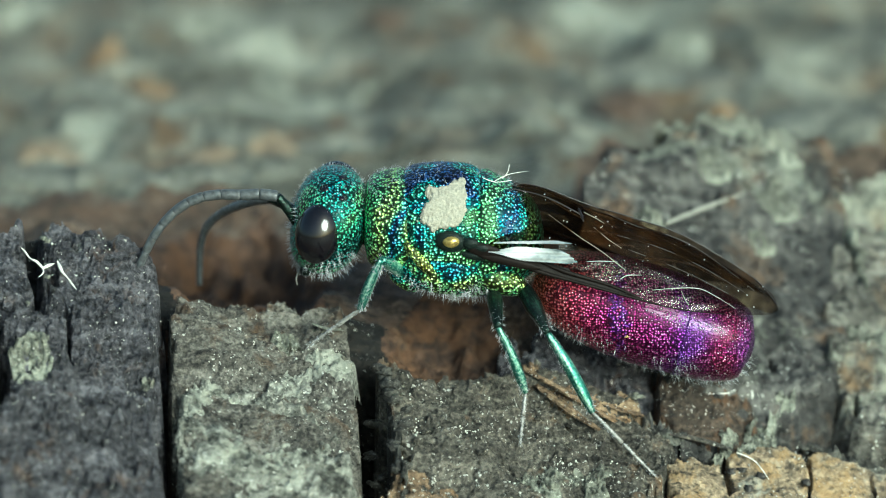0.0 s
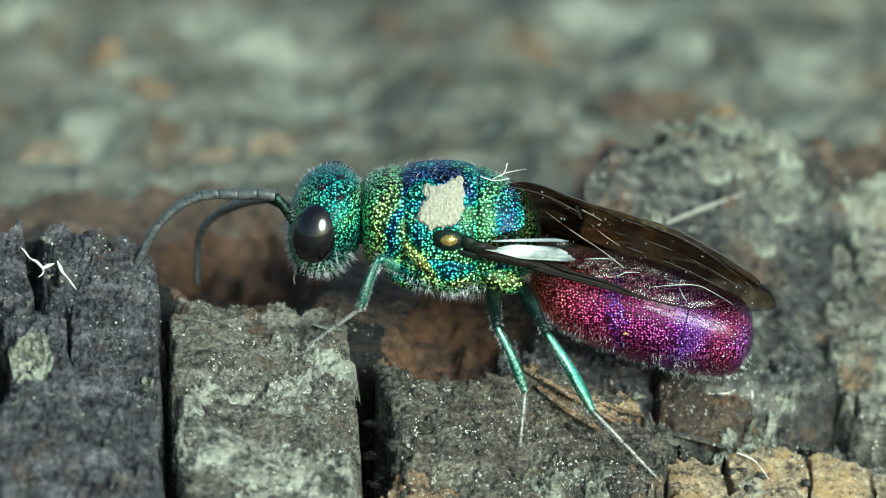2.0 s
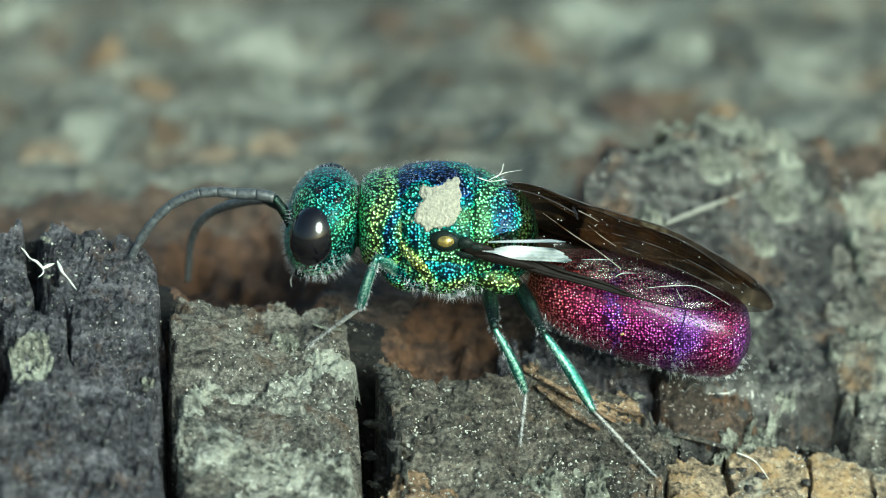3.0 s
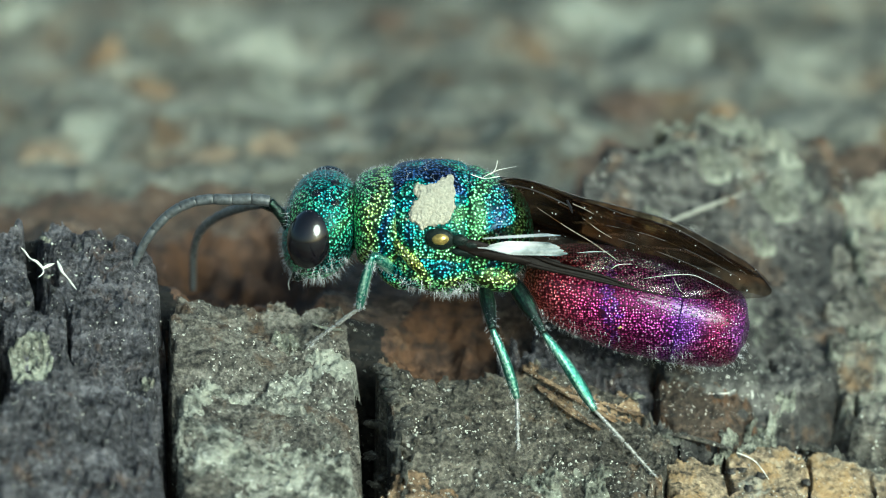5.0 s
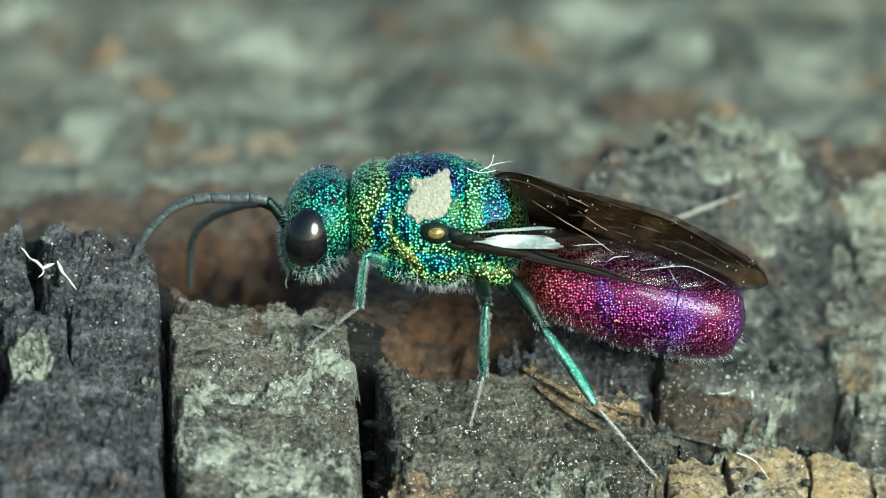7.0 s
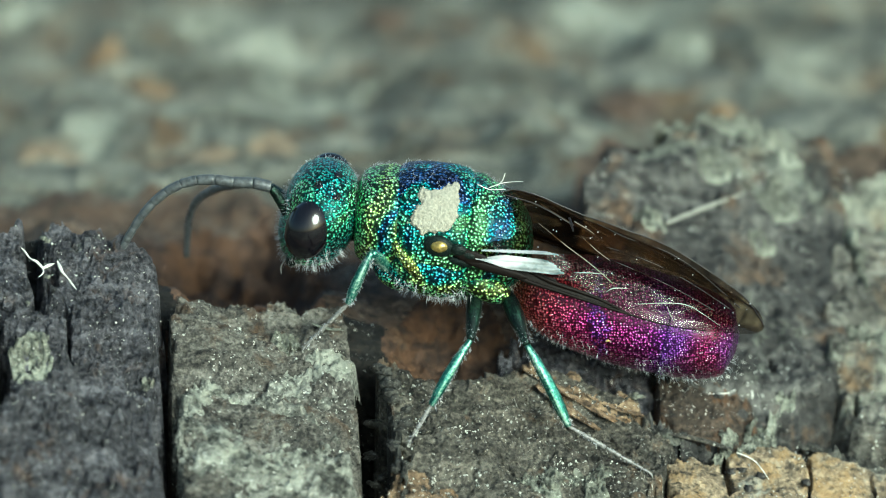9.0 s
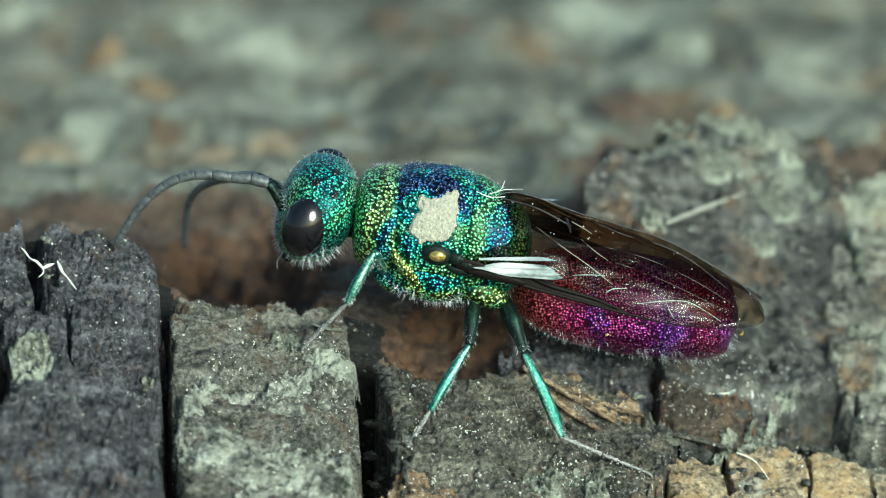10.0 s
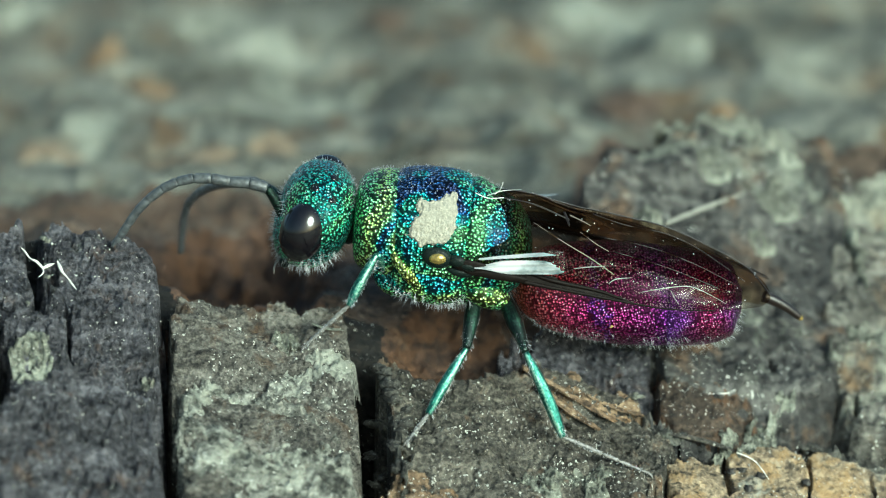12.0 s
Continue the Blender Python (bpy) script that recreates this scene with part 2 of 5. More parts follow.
def membrane(name, tint, gloss):
    """Thin smoky wing film: it tints what lies behind and shines."""
    n = Nodes(name)
    t = n.tree.nodes
    film, shine, mixer = t.new("ShaderNodeBsdfTransparent"), t.new("ShaderNodeBsdfGlossy"), t.new("ShaderNodeMixShader")
    smoke = n.noise(0.6, 4)
    n.put(film.inputs[0], n.ramp(smoke, [(0.3, tuple(v * 0.75 for v in tint)), (0.7, tint)]))
    shine.inputs["Roughness"].default_value = 0.11
    shine.inputs[0].default_value = (0.9, 0.86, 0.82, 1)
    wrinkle = n.bump(n.noise(0.55, 1.5, 0.45, n.scaled(0.4, 1, 1)), 0.075, 0.8)
    n.put(shine.inputs["Normal"], wrinkle)
    fres = t.new("ShaderNodeFresnel")
    fres.inputs[0].default_value = 1.5
    n.put(fres.inputs["Normal"], wrinkle)
    patchy = n.ramp(n.noise(0.5, 3, 0.6, n.scaled(0.35, 1, 1.6), 0.6), [(0.45, 0.12), (0.62, 1.0)])
    n.put(mixer.inputs[0], n.math("MULTIPLY", fres.outputs[0], n.math("MULTIPLY", patchy, 1.6 * gloss)))
    n.put(mixer.inputs[1], film.outputs[0]), n.put(mixer.inputs[2], shine.outputs[0])
    n.tree.links.new(mixer.outputs[0], t["Material Output"].inputs[0])
    return n.mat


HYALINE = membrane("clear wing film", (0.58, 0.52, 0.48), 0.26)
SMOKE = membrane("smoky brown wing film", (0.45, 0.35, 0.255), 0.13)


# Near-white streaks paint the bright reflection on the wing base.
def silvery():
    n = Nodes("painted reflection at the wing root")
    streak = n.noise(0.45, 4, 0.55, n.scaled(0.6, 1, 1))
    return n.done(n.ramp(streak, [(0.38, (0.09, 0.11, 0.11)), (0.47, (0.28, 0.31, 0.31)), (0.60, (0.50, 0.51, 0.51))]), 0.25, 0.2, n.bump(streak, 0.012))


ROOT_GLARE = silvery()
# Pale colour that draws glints and bright veins on the film.
SHEEN = plain("pale line for glints on the wing film", (0.26, 0.25, 0.25), 0.25, 0.0, 0.08)


# ---- small tools ----
def mesh_of(name, verts, faces, smooth=True):
    """A mesh from millimetre coordinates."""
    me = bpy.data.meshes.new(name)
    me.from_pydata((np.asarray(verts, dtype=float) * MM).tolist(), [], faces)
    if smooth:
        me.polygons.foreach_set("use_smooth", [True] * len(me.polygons))
    me.update()
    return me


def piece(name, me, material, parent=None, at=(0, 0, 0), label="", kind=""):
    """Links a mesh as one part under its parent, its origin at a place in millimetres."""
    ob = new(name, me)
    if material and not me.materials:
        me.materials.append(material)
    ob.parent = parent
    ob.location = Vector(at) * MM
    return tagged(ob, label, kind=kind)


def grid_faces(rows, cols, wrap=False):
    i, j = np.meshgrid(np.arange(rows - 1), np.arange(cols if wrap else cols - 1), indexing="ij")
    k = (j + 1) % cols
    return np.stack([i * cols + j, i * cols + k, (i + 1) * cols + k, (i + 1) * cols + j], -1).reshape(-1, 4).tolist()


def smooth_curve(keys, t):
    """Smooth values between keys (first column: where) without overshoot."""
    k = np.asarray(keys, dtype=float)
    x, y = k[:, 0], k[:, 1:]
    t = np.atleast_1d(np.asarray(t, dtype=float))
    if len(x) == 1:
        return np.repeat(y, len(t), 0)
    d = np.diff(y, axis=0) / np.diff(x)[:, None]
    m = np.zeros_like(y)
    m[1:-1] = np.where(d[:-1] * d[1:] > 0, 2 * d[:-1] * d[1:] / (d[:-1] + d[1:] + 1e-12 * np.sign(d[:-1] + d[1:] + 1e-20)), 0)
    m[0], m[-1] = d[0] * 0.5, d[-1] * 0.5
    i = np.clip(np.searchsorted(x, t, "right") - 1, 0, len(x) - 2)
    h = (x[i + 1] - x[i])[:, None]
    s = np.clip((t - x[i])[:, None] / h, 0, 1)
    return ((2 * s**3 - 3 * s**2 + 1) * y[i] + (s**3 - 2 * s**2 + s) * h * m[i] + (3 * s**2 - 2 * s**3) * y[i + 1] + (s**3 - s**2) * h * m[i + 1])


TABLES = {}


def perlin(x, y, seed=0):
    """Gradient noise on arrays, about -0.7 to 0.7."""
    if seed not in TABLES:
        r = np.random.RandomState(seed)
        TABLES[seed] = r.permutation(256), r.rand(256) * 2 * np.pi
    perm, ang = TABLES[seed]
    xi, yi = np.floor(x).astype(int), np.floor(y).astype(int)
    xf, yf = x - xi, y - yi
    u, v = xf**3 * (xf * (xf * 6 - 15) + 10), yf**3 * (yf * (yf * 6 - 15) + 10)

    def corner(a, b):
        h = ang[perm[(perm[(xi + a) & 255] + yi + b) & 255]]
        return np.cos(h) * (xf - a) + np.sin(h) * (yf - b)

    n0 = corner(0, 0) + u * (corner(1, 0) - corner(0, 0))
    n1 = corner(0, 1) + u * (corner(1, 1) - corner(0, 1))
    return n0 + v * (n1 - n0)


def fbm(x, y, size, octaves=4, seed=0, gain=0.5):
    out, amp = 0.0, 1.0
    for o in range(octaves):
        out = out + amp * perlin(x / size + 17.3 * o, y / size - 9.1 * o, seed + o)
        size, amp = size / 2.03, amp * gain
    return out


def step(a, b, x):
    t = np.clip((x - a) / (b - a), 0, 1)
    return t * t * (3 - 2 * t)


def tube(points, radii, sides=8, seg=6):
    """A round tube through points, in millimetres: vertices and faces."""
    p = np.asarray(points, dtype=float)
    s = np.linspace(0, len(p) - 1, (len(p) - 1) * seg + 1)
    q = smooth_curve(np.c_[np.arange(len(p)), p], s) if len(p) < 3 else catmull(p, s)
    rad = np.interp(s, np.arange(len(p)), np.asarray(radii, dtype=float))
    verts = []
    tang = np.gradient(q, axis=0)
    up = Vector((0.13, 0.31, 0.94))
    for c, t, r in zip(q, tang, rad):
        t = Vector(t.tolist()).normalized()
        a = t.cross(up)
        a = a.normalized() if a.length > 1e-6 else Vector((1, 0, 0))
        b = t.cross(a)
        for k in range(sides):
            w = 2 * math.pi * k / sides
            verts.append(Vector(c.tolist()) + float(r) * (math.cos(w) * a + math.sin(w) * b))
    faces = grid_faces(len(q), sides, True)
    faces.append(list(range(sides))[::-1])
    faces.append(list(range((len(q) - 1) * sides, len(q) * sides)))
    return [tuple(v) for v in verts], faces


def catmull(p, s):
    n = len(p)
    i = np.clip(np.floor(s).astype(int), 0, n - 2)
    f = (s - i)[:, None]
    a, b, c, d = p[np.maximum(i - 1, 0)], p[i], p[i + 1], p[np.minimum(i + 2, n - 1)]
    return 0.5 * (2 * b + (c - a) * f + (2 * a - 5 * b + 4 * c - d) * f**2 + (3 * b - a - 3 * c + d) * f**3)


def joined(shapes):
    verts, faces = [], []
    for v, f in shapes:
        o = len(verts)
        verts += list(v)
        faces += [[i + o for i in g] for g in f]
    return verts, faces


def dome(centre, radii, rings=28, sides=40, power=2.0, turn=None):
    a = np.linspace(0, np.pi, rings)[:, None]
    b = np.linspace(0, 2 * np.pi, sides, endpoint=False)[None]

    def pw(v):
        return np.sign(v) * np.abs(v) ** (2 / power)

    p = np.stack([pw(np.sin(a)) * pw(np.cos(b)), pw(np.sin(a)) * pw(np.sin(b)), pw(np.cos(a)) + 0 * b], -1) * np.array(radii)
    if turn:
        p = p @ np.array(Euler([radians(t) for t in turn]).to_matrix()).T
    return (p + np.array(centre)).reshape(-1, 3), grid_faces(rings, sides, True)


# ---- the log ----
def slope(x, y):
    """The weathered face of the log on which the wasp stands, in millimetres."""
    return -1.74 - 0.27 * np.clip(x, -11, 11) + 0.577 * np.clip(y, -9, 9)


def crest(x):
    return 0.7 + 5.9 * step(1.9, 3.6, x)


def hollow_at(x, y):
    """How far out from the middle of the rotten hollow behind the plates, and of the one under the wasp (1 is the rim)."""
    uneven = 0.35 * fbm(x, y, 1.1, 4, 6)
    return np.hypot((x + 4.3) / 2.35, (y - 3.4) / 3.8) + uneven, np.hypot((x - 0.15) / 1.25, (y - 0.5) / 1.5) + 0.6 * uneven


def log_height(x, y):
    start = -0.1 + 0.9 * (1 - step(-6.3, -5.5, x)) - 1.3 * step(-1.15, -0.7, x) + 1.7 * np.exp(-(((x - 4.1) / 0.3) ** 2))
    deep = 1.0 + 2.4 * (1 - step(start - 0.7, start + 0.1, y)) * (1 - step(4.4, 5.2, x))
    face = slope(x, y) - deep + 0.3 * fbm(x, y, 1.6, 5, 3)
    back = -1.75 + 0.0 * x + 1.15 * fbm(x, y, 5.5, 5, 11) + 0.25 * fbm(x, y, 1.2, 4, 12)
    far = step(60, 400, np.hypot(x, y))
    s = step(0.0, 1.7, y - crest(x) + 0.5 * fbm(x, y, 1.5, 3, 5))
    dish = 1.3 * (1 - step(0.62, 1.0, hollow_at(x, y)[0])) * (0.8 + 0.7 * fbm(x, y, 0.9, 4, 8))
    dish = dish + 0.7 * (1 - step(0.5, 1.0, hollow_at(x, y)[1])) * (0.8 + 0.9 * fbm(x, y, 0.7, 4, 9))
    return (face * (1 - s) + back * s) * (1 - far) - 6.0 * far - dish


def log_sheet():
    def spread(lo, hi, n, far, m):
        inner = np.linspace(lo, hi, n)
        g = np.geomspace(0.4, far, m)
        return np.concatenate([lo - g[::-1], inner, hi + g])

    xs, ys = spread(-11, 11, 340, 3000, 44), spread(-7, 28, 460, 3000, 44)
    x, y = np.meshgrid(xs, ys)
    z = log_height(x, y)
    ob = new("ground", mesh_of("ground", np.stack([x, y, z], -1).reshape(-1, 3), grid_faces(len(ys), len(xs))))
    ob.data.materials.append(GROUND)
    ob.data.materials.append(INNER)
    centre = [(p.center.x / MM, p.center.y / MM) for p in ob.data.polygons]
    cx, cy = np.array([c[0] for c in centre]), np.array([c[1] for c in centre])
    raw = cy - crest(cx) + 1.2 * fbm(cx / 2, cy, 1.6, 4, 15) < 5.4 + 2.6 * (1 - step(-2.0, 1.0, cx))
    raw &= (np.abs(cx) < 30) & (cy > -25)
    ob.data.materials.append(ROT)
    rotten = np.minimum(*hollow_at(cx, cy)) < 1.0
    # Faces below the plates get the blackened shade colour.
    ob.data.materials.append(CRACK_SHADE)
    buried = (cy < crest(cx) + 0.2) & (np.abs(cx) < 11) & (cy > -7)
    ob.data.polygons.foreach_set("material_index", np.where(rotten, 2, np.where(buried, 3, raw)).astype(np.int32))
    return tagged(ob, "weathered grey brown log surface with reddish inner bark", "log", kind="structure")


def edge_distance(x, y, poly):
    """Distance to an outline, positive inside."""
    best, inside = np.full(x.shape, 1e9), np.zeros(x.shape, bool)
    for (ax, ay), (bx, by) in zip(poly, poly[1:] + poly[:1]):
        t = np.clip(((x - ax) * (bx - ax) + (y - ay) * (by - ay)) / ((bx - ax) ** 2 + (by - ay) ** 2), 0, 1)
        best = np.minimum(best, np.hypot(x - ax - t * (bx - ax), y - ay - t * (by - ay)))
        if by != ay:
            inside ^= ((ay > y) != (by > y)) & (x < (bx - ax) * (y - ay) / (by - ay) + ax)
    return np.where(inside, best, -best)


def plate_top(x, y, seed, rough=1.0, lift=0.0, layers=1.0):
    ledge = fbm(x / 1.8, y, 1.0, 4, seed + 4, 0.55) * 4.5
    ledge = np.floor(ledge) + step(0.72, 1.0, ledge - np.floor(ledge))
    return (slope(x, y) + lift + rough * (0.10 * layers * ledge + 0.34 * fbm(x / 1.5, y, 1.5, 4, seed + 1)
            + 0.085 * fbm(x, y, 0.24, 5, seed + 2, 0.65) + 0.12 * np.abs(fbm(x / 3.5, y, 0.40, 3, seed + 3))))


PLATES = []


def bark_plate(parent, outline, material, seed, thick=2.6, lift=0.0, fine=0.028, ragged=0.30, rough=1.0, label="", cracks=(), shoulder=0.13, layers=1.0):
    xs, ys = [p[0] for p in outline], [p[1] for p in outline]
    x, y = np.meshgrid(np.arange(min(xs) - 0.3, max(xs) + 0.3, fine), np.arange(min(ys) - 0.3, max(ys) + 0.3, fine))
    d = edge_distance(x, y, outline) + ragged * (1.1 * fbm(x, y, 1.3, 3, seed, 0.5) + 0.75 * fbm(x, y, 0.36, 4, seed + 6, 0.55))
    z = plate_top(x, y, seed, rough, lift, layers) - thick * (1 - step(-0.05, shoulder, d)) - 0.22 * np.exp(-np.maximum(d, 0) / 0.12)
    for width, line in cracks:
        gap = np.full(x.shape, 1e9)
        for a, b in zip(line, line[1:]):
            gap = np.minimum(gap, -edge_distance(x, y, [a, b]))
        gap = gap + 0.10 * fbm(x, y, 0.35, 4, seed + 8)
        z -= 0.9 * (1 - step(width * 0.5, width, gap)) + 0.05 * np.exp(-np.maximum(gap - width, 0) / 0.12)
    keep = d > -0.09
    faces = np.asarray(grid_faces(*x.shape))
    faces = faces[keep.ravel()[faces].all(1)]
    used = np.unique(faces)
    remap = np.zeros(x.size, int)
    remap[used] = np.arange(len(used))
    verts = np.stack([x, y, z], -1).reshape(-1, 3)[used]
    cx, cy = float(np.mean(xs)), float(np.mean(ys))
    at = (cx, cy, float(slope(cx, cy)))
    PLATES.append((outline, seed, rough, lift, layers))
    return piece("bark_plate", mesh_of("bark_plate", verts - np.array(at), remap[faces].tolist()), material, parent, at, label)


log = log_sheet()
bark_plate(log, [(-10.4, -0.2), (-9.1, 0.1), (-8.05, 0.25), (-7.93, -0.43), (-7.72, -1.0), (-7.75, -1.6), (-8.6, -1.95), (-10.5, -2.2)], SLATE, 21, label="slate grey bark flake")
bark_plate(log, [(-7.80, 0.32), (-7.0, 0.62), (-6.4, 0.58), (-6.05, 0.42), (-5.72, 0.22), (-5.42, -0.05), (-5.24, -0.42), (-5.28, -1.2), (-5.36, -1.9), (-5.28, -2.83), (-5.14, -3.96), (-5.0, -6.2), (-8.1, -6.8), (-8.25, -2.1), (-7.74, -1.72), (-7.60, -1.02)], SLATE, 22, ragged=0.22, rough=1.75, cracks=[(0.05, [(-7.16, -1.45), (-7.03, -2.02), (-6.89, -2.75)]), (0.03, [(-7.9, -0.5), (-7.5, -1.3), (-7.3, -1.55)]), (0.02, [(-8.1, -3.58), (-7.14, -3.24), (-6.12, -2.97), (-5.33, -2.72)])], label="dark slate grey bark plate")
bark_plate(log, [(-11.5, -2.6), (-8.35, -2.1), (-8.25, -6.6), (-11.5, -6.6)], UMBER, 29, fine=0.06)
bark_plate(log, [(-5.22, -0.40), (-4.68, -0.20), (-3.72, -0.08), (-3.3, 0.18), (-2.5, 0.28), (-1.95, 0.16), (-1.62, -0.6), (-1.60, -1.2), (-1.52, -1.9), (-1.54, -2.71), (-1.70, -3.8), (-1.85, -6.2), (-4.75, -6.4), (-4.82, -3.9), (-4.90, -2.98), (-5.08, -2.08), (-5.25, -1.16)], DIM, 23, lift=-0.15, layers=0.5, ragged=0.22, cracks=[(0.03, [(-3.9, -1.23), (-3.38, -0.95), (-2.96, -0.58)]), (0.03, [(-5.0, -2.2), (-4.2, -2.1), (-3.4, -1.9), (-2.6, -1.75)])], label="dim brown grey bark plate with fine pale specks")
bark_plate(log, [(-4.9, -2.25), (-4.0, -2.15), (-3.4, -1.6), (-2.95, -1.0), (-2.2, -0.75), (-1.72, -1.15), (-1.68, -2.01), (-1.72, -3.3), (-1.9, -6.0), (-4.7, -6.2), (-4.77, -3.64)], ASH, 31, thick=0.5, lift=-0.11, ragged=0.34, cracks=[(0.10, [(-3.52, -3.12), (-3.42, -3.13)]), (0.03, [(-4.9, -3.0), (-4.2, -2.8), (-3.2, -2.9), (-1.8, -2.6)])], label="ash grey bark layer crusted with pale lichen")
bark_plate(log, [(1.55, -0.30), (2.4, -0.22), (3.3, -0.40), (3.95, -0.50), (3.75, -0.90), (2.9, -1.20), (2.1, -1.0), (1.7, -0.75)], WOOD, 33, thick=0.5, lift=0.05, ragged=0.4, label="tan fibrous wood layer bared between plates")
bark_plate(log, [(1.05, 0.45), (1.7, 1.0), (2.6, 1.6), (4.1, 1.5), (4.05, 0.0), (3.9, -0.45), (3.0, -0.15), (1.9, -0.1), (1.2, -0.05)], SLATE, 32, thick=1.6, lift=-0.22, ragged=0.5, label="dark grey bark plate in the hollow")
bark_plate(log, [(-1.28, -0.75), (-0.8, -0.60), (-0.26, -0.66), (1.04, -0.40), (1.71, 0.0), (3.0, -0.2), (3.89, -0.5), (4.5, -0.62), (4.65, -1.15), (4.25, -1.6), (4.05, -2.1), (3.95, -5.2), (-0.8, -6.2), (-0.99, -3.26), (-1.0, -2.09)], UMBER, 24, cracks=[(0.05, [(1.5, -0.8), (2.23, -1.2), (2.98, -1.3), (3.7, -1.15)]), (0.03, [(0.2, -2.2), (1.4, -2.6), (2.8, -2.3), (3.9, -2.2)])], label="dark umber bark plate with brown wear")
bark_plate(log, [(4.2, -1.45), (5.62, -0.80), (6.74, -0.55), (8.65, -0.05), (11.0, 0.0), (11.0, -5.0), (4.22, -5.0)], TAN, 25, ragged=0.2, cracks=[(0.055, [(5.40, -1.0), (5.50, -1.4), (5.40, -2.3)]), (0.06, [(6.98, -0.5), (7.1, -0.95), (7.0, -1.7)]), (0.04, [(8.28, -0.7), (8.4, -1.7)])], rough=0.8, layers=0.3, label="tan brown bark plate")
bark_plate(log, [(2.7, 4.5), (4.3, 6.25), (6.09, 6.85), (8.0, 7.15), (8.75, 6.5), (8.3, 3.4), (8.05, 0.85), (7.0, 0.05), (5.63, -1.0), (4.3, -1.1), (4.05, 0.3), (2.9, 1.0), (2.4, 2.7)], LICHEN, 26, shoulder=0.3, ragged=0.2, cracks=[(0.09, [(4.10, 0.62), (4.02, -0.5)]), (0.05, [(6.47, 1.53), (6.46, 0.85)])], fine=0.045, rough=1.5, layers=0.25, label="lichen grey bark plate")
bark_plate(log, [(8.3, 6.7), (11.5, 7.1), (11.5, -0.1), (7.9, -0.25), (7.2, 1.2), (7.3, 3.56)], HOARY, 27, lift=-0.05, shoulder=0.5, ragged=0.2, cracks=[(0.05, [(8.17, 1.13), (8.11, 0.5)]), (0.07, [(8.3, 5.0), (8.4, 4.1)])], fine=0.05, rough=1.5, layers=0.25, label="grey bark plate with brown edge")
bark_plate(log, [(4.2, 0.35), (5.3, 0.75), (6.3, 0.85), (6.35, 0.2), (6.0, -0.35), (5.5, -0.80), (5.0, -0.95), (4.45, -0.75), (4.15, -0.35)], SEPIA, 35, thick=0.4, lift=0.06, ragged=0.25, rough=0.8, layers=0.4, label="thin sepia brown bark layer under the abdomen")
bark_plate(log, [(-0.85, -2.75), (-0.2, -2.55), (0.5, -2.9), (0.75, -3.6), (0.3, -4.6), (-0.8, -4.4)], WOOD, 37, thick=0.3, lift=-0.05, ragged=0.4, rough=0.8, layers=0.5, label="rusty brown worn patch on umber bark")


def top_of(x, y):
    """Height of the bark at a place: the plate there, or the log below."""
    x, y = np.asarray(x, dtype=float), np.asarray(y, dtype=float)
    z = log_height(x, y)
    for outline, seed, rough, lift, layers in PLATES:
        z = np.where(edge_distance(x, y, outline) > 0.05, plate_top(x, y, seed, rough, lift, layers), z)
    return z


def lump(radius, seed, flat=0.6, uneven=0.35):
    """A rough crumb: vertices and faces."""
    v, f = dome((0, 0, 0), (radius, radius * 0.85, radius * flat), 13, 18)
    r = np.random.RandomState(seed)
    off = r.rand(3) * 50
    d = fbm(v[:, 0] + off[0], v[:, 1] + v[:, 2] + off[1], radius * 1.3, 4, seed % 40, 0.65) + 0.5 * fbm(v[:, 2] + off[2], v[:, 1] - v[:, 0], radius, 3, seed % 31)
    return v * (1 + uneven * d)[:, None], f


def grit(name, boxes, count, size, material, seed, label):
    """Loose grains strewn over the bark, joined."""
    r = np.random.RandomState(seed)
    shapes = []
    b = np.array(boxes)[r.randint(len(boxes), size=count * 8)]
    x, y = b[:, 0] + (b[:, 1] - b[:, 0]) * r.rand(count * 8), b[:, 2] + (b[:, 3] - b[:, 2]) * r.rand(count * 8)
    dense = fbm(x, y, 0.9, 3, seed + 30) + 0.12 * r.randn(count * 8)
    pick = np.argsort(-dense)[:count]
    x, y = x[pick], y[pick]
    z = top_of(x, y)
    for px, py, pz in zip(x, y, z):
        rad = size * (0.45 + 0.9 * r.rand() ** 3)
        v, f = dome((0, 0, 0), (rad, rad * r.uniform(0.5, 1), rad * r.uniform(0.4, 0.9)), 4, 6, turn=(r.uniform(0, 180), r.uniform(0, 180), 0))
        shapes.append((v + np.array([px, py, pz + rad * 0.2]), f))
    ob = new(name, mesh_of(name, *joined(shapes)))
    ob.data.materials.append(material)
    return tagged(ob, label, "grit", kind="stuff")


DRY = plain("dry stalk", (0.29, 0.285, 0.24), 0.7, 0.0, 0.08)
PALEGRIT = plain("pale grit", (0.56, 0.57, 0.50), 0.5, 0.0, 0.02)
DARKCRUMB = bark("dark crumb", (0.008, 0.008, 0.007), (0.045, 0.043, 0.038), (0.16, 0.155, 0.13), (0.3, 0.3, 0.25), (0.12, 0.07, 0.035), 0.62, 0.62, sheen=0.3)
CRUST = bark("pale lichen crust", (0.04, 0.04, 0.033), (0.18, 0.184, 0.147), (0.38, 0.39, 0.315), (0.46, 0.48, 0.39), (0.25, 0.17, 0.09), 0.52, 0.66)
grit("pale_grit", [(-8, -5.3, -3.0, 0.2), (-4.9, -1.7, -4.0, -0.4), (-1.2, 3.9, -3.6, -0.9), (-1.2, 3.9, -3.6, -0.9), (-1.3, -0.5, -3.4, -1.0), (4.3, 8.5, -2.6, 0.6)], 620, 0.024, PALEGRIT, 3, "fine pale grit on the bark")


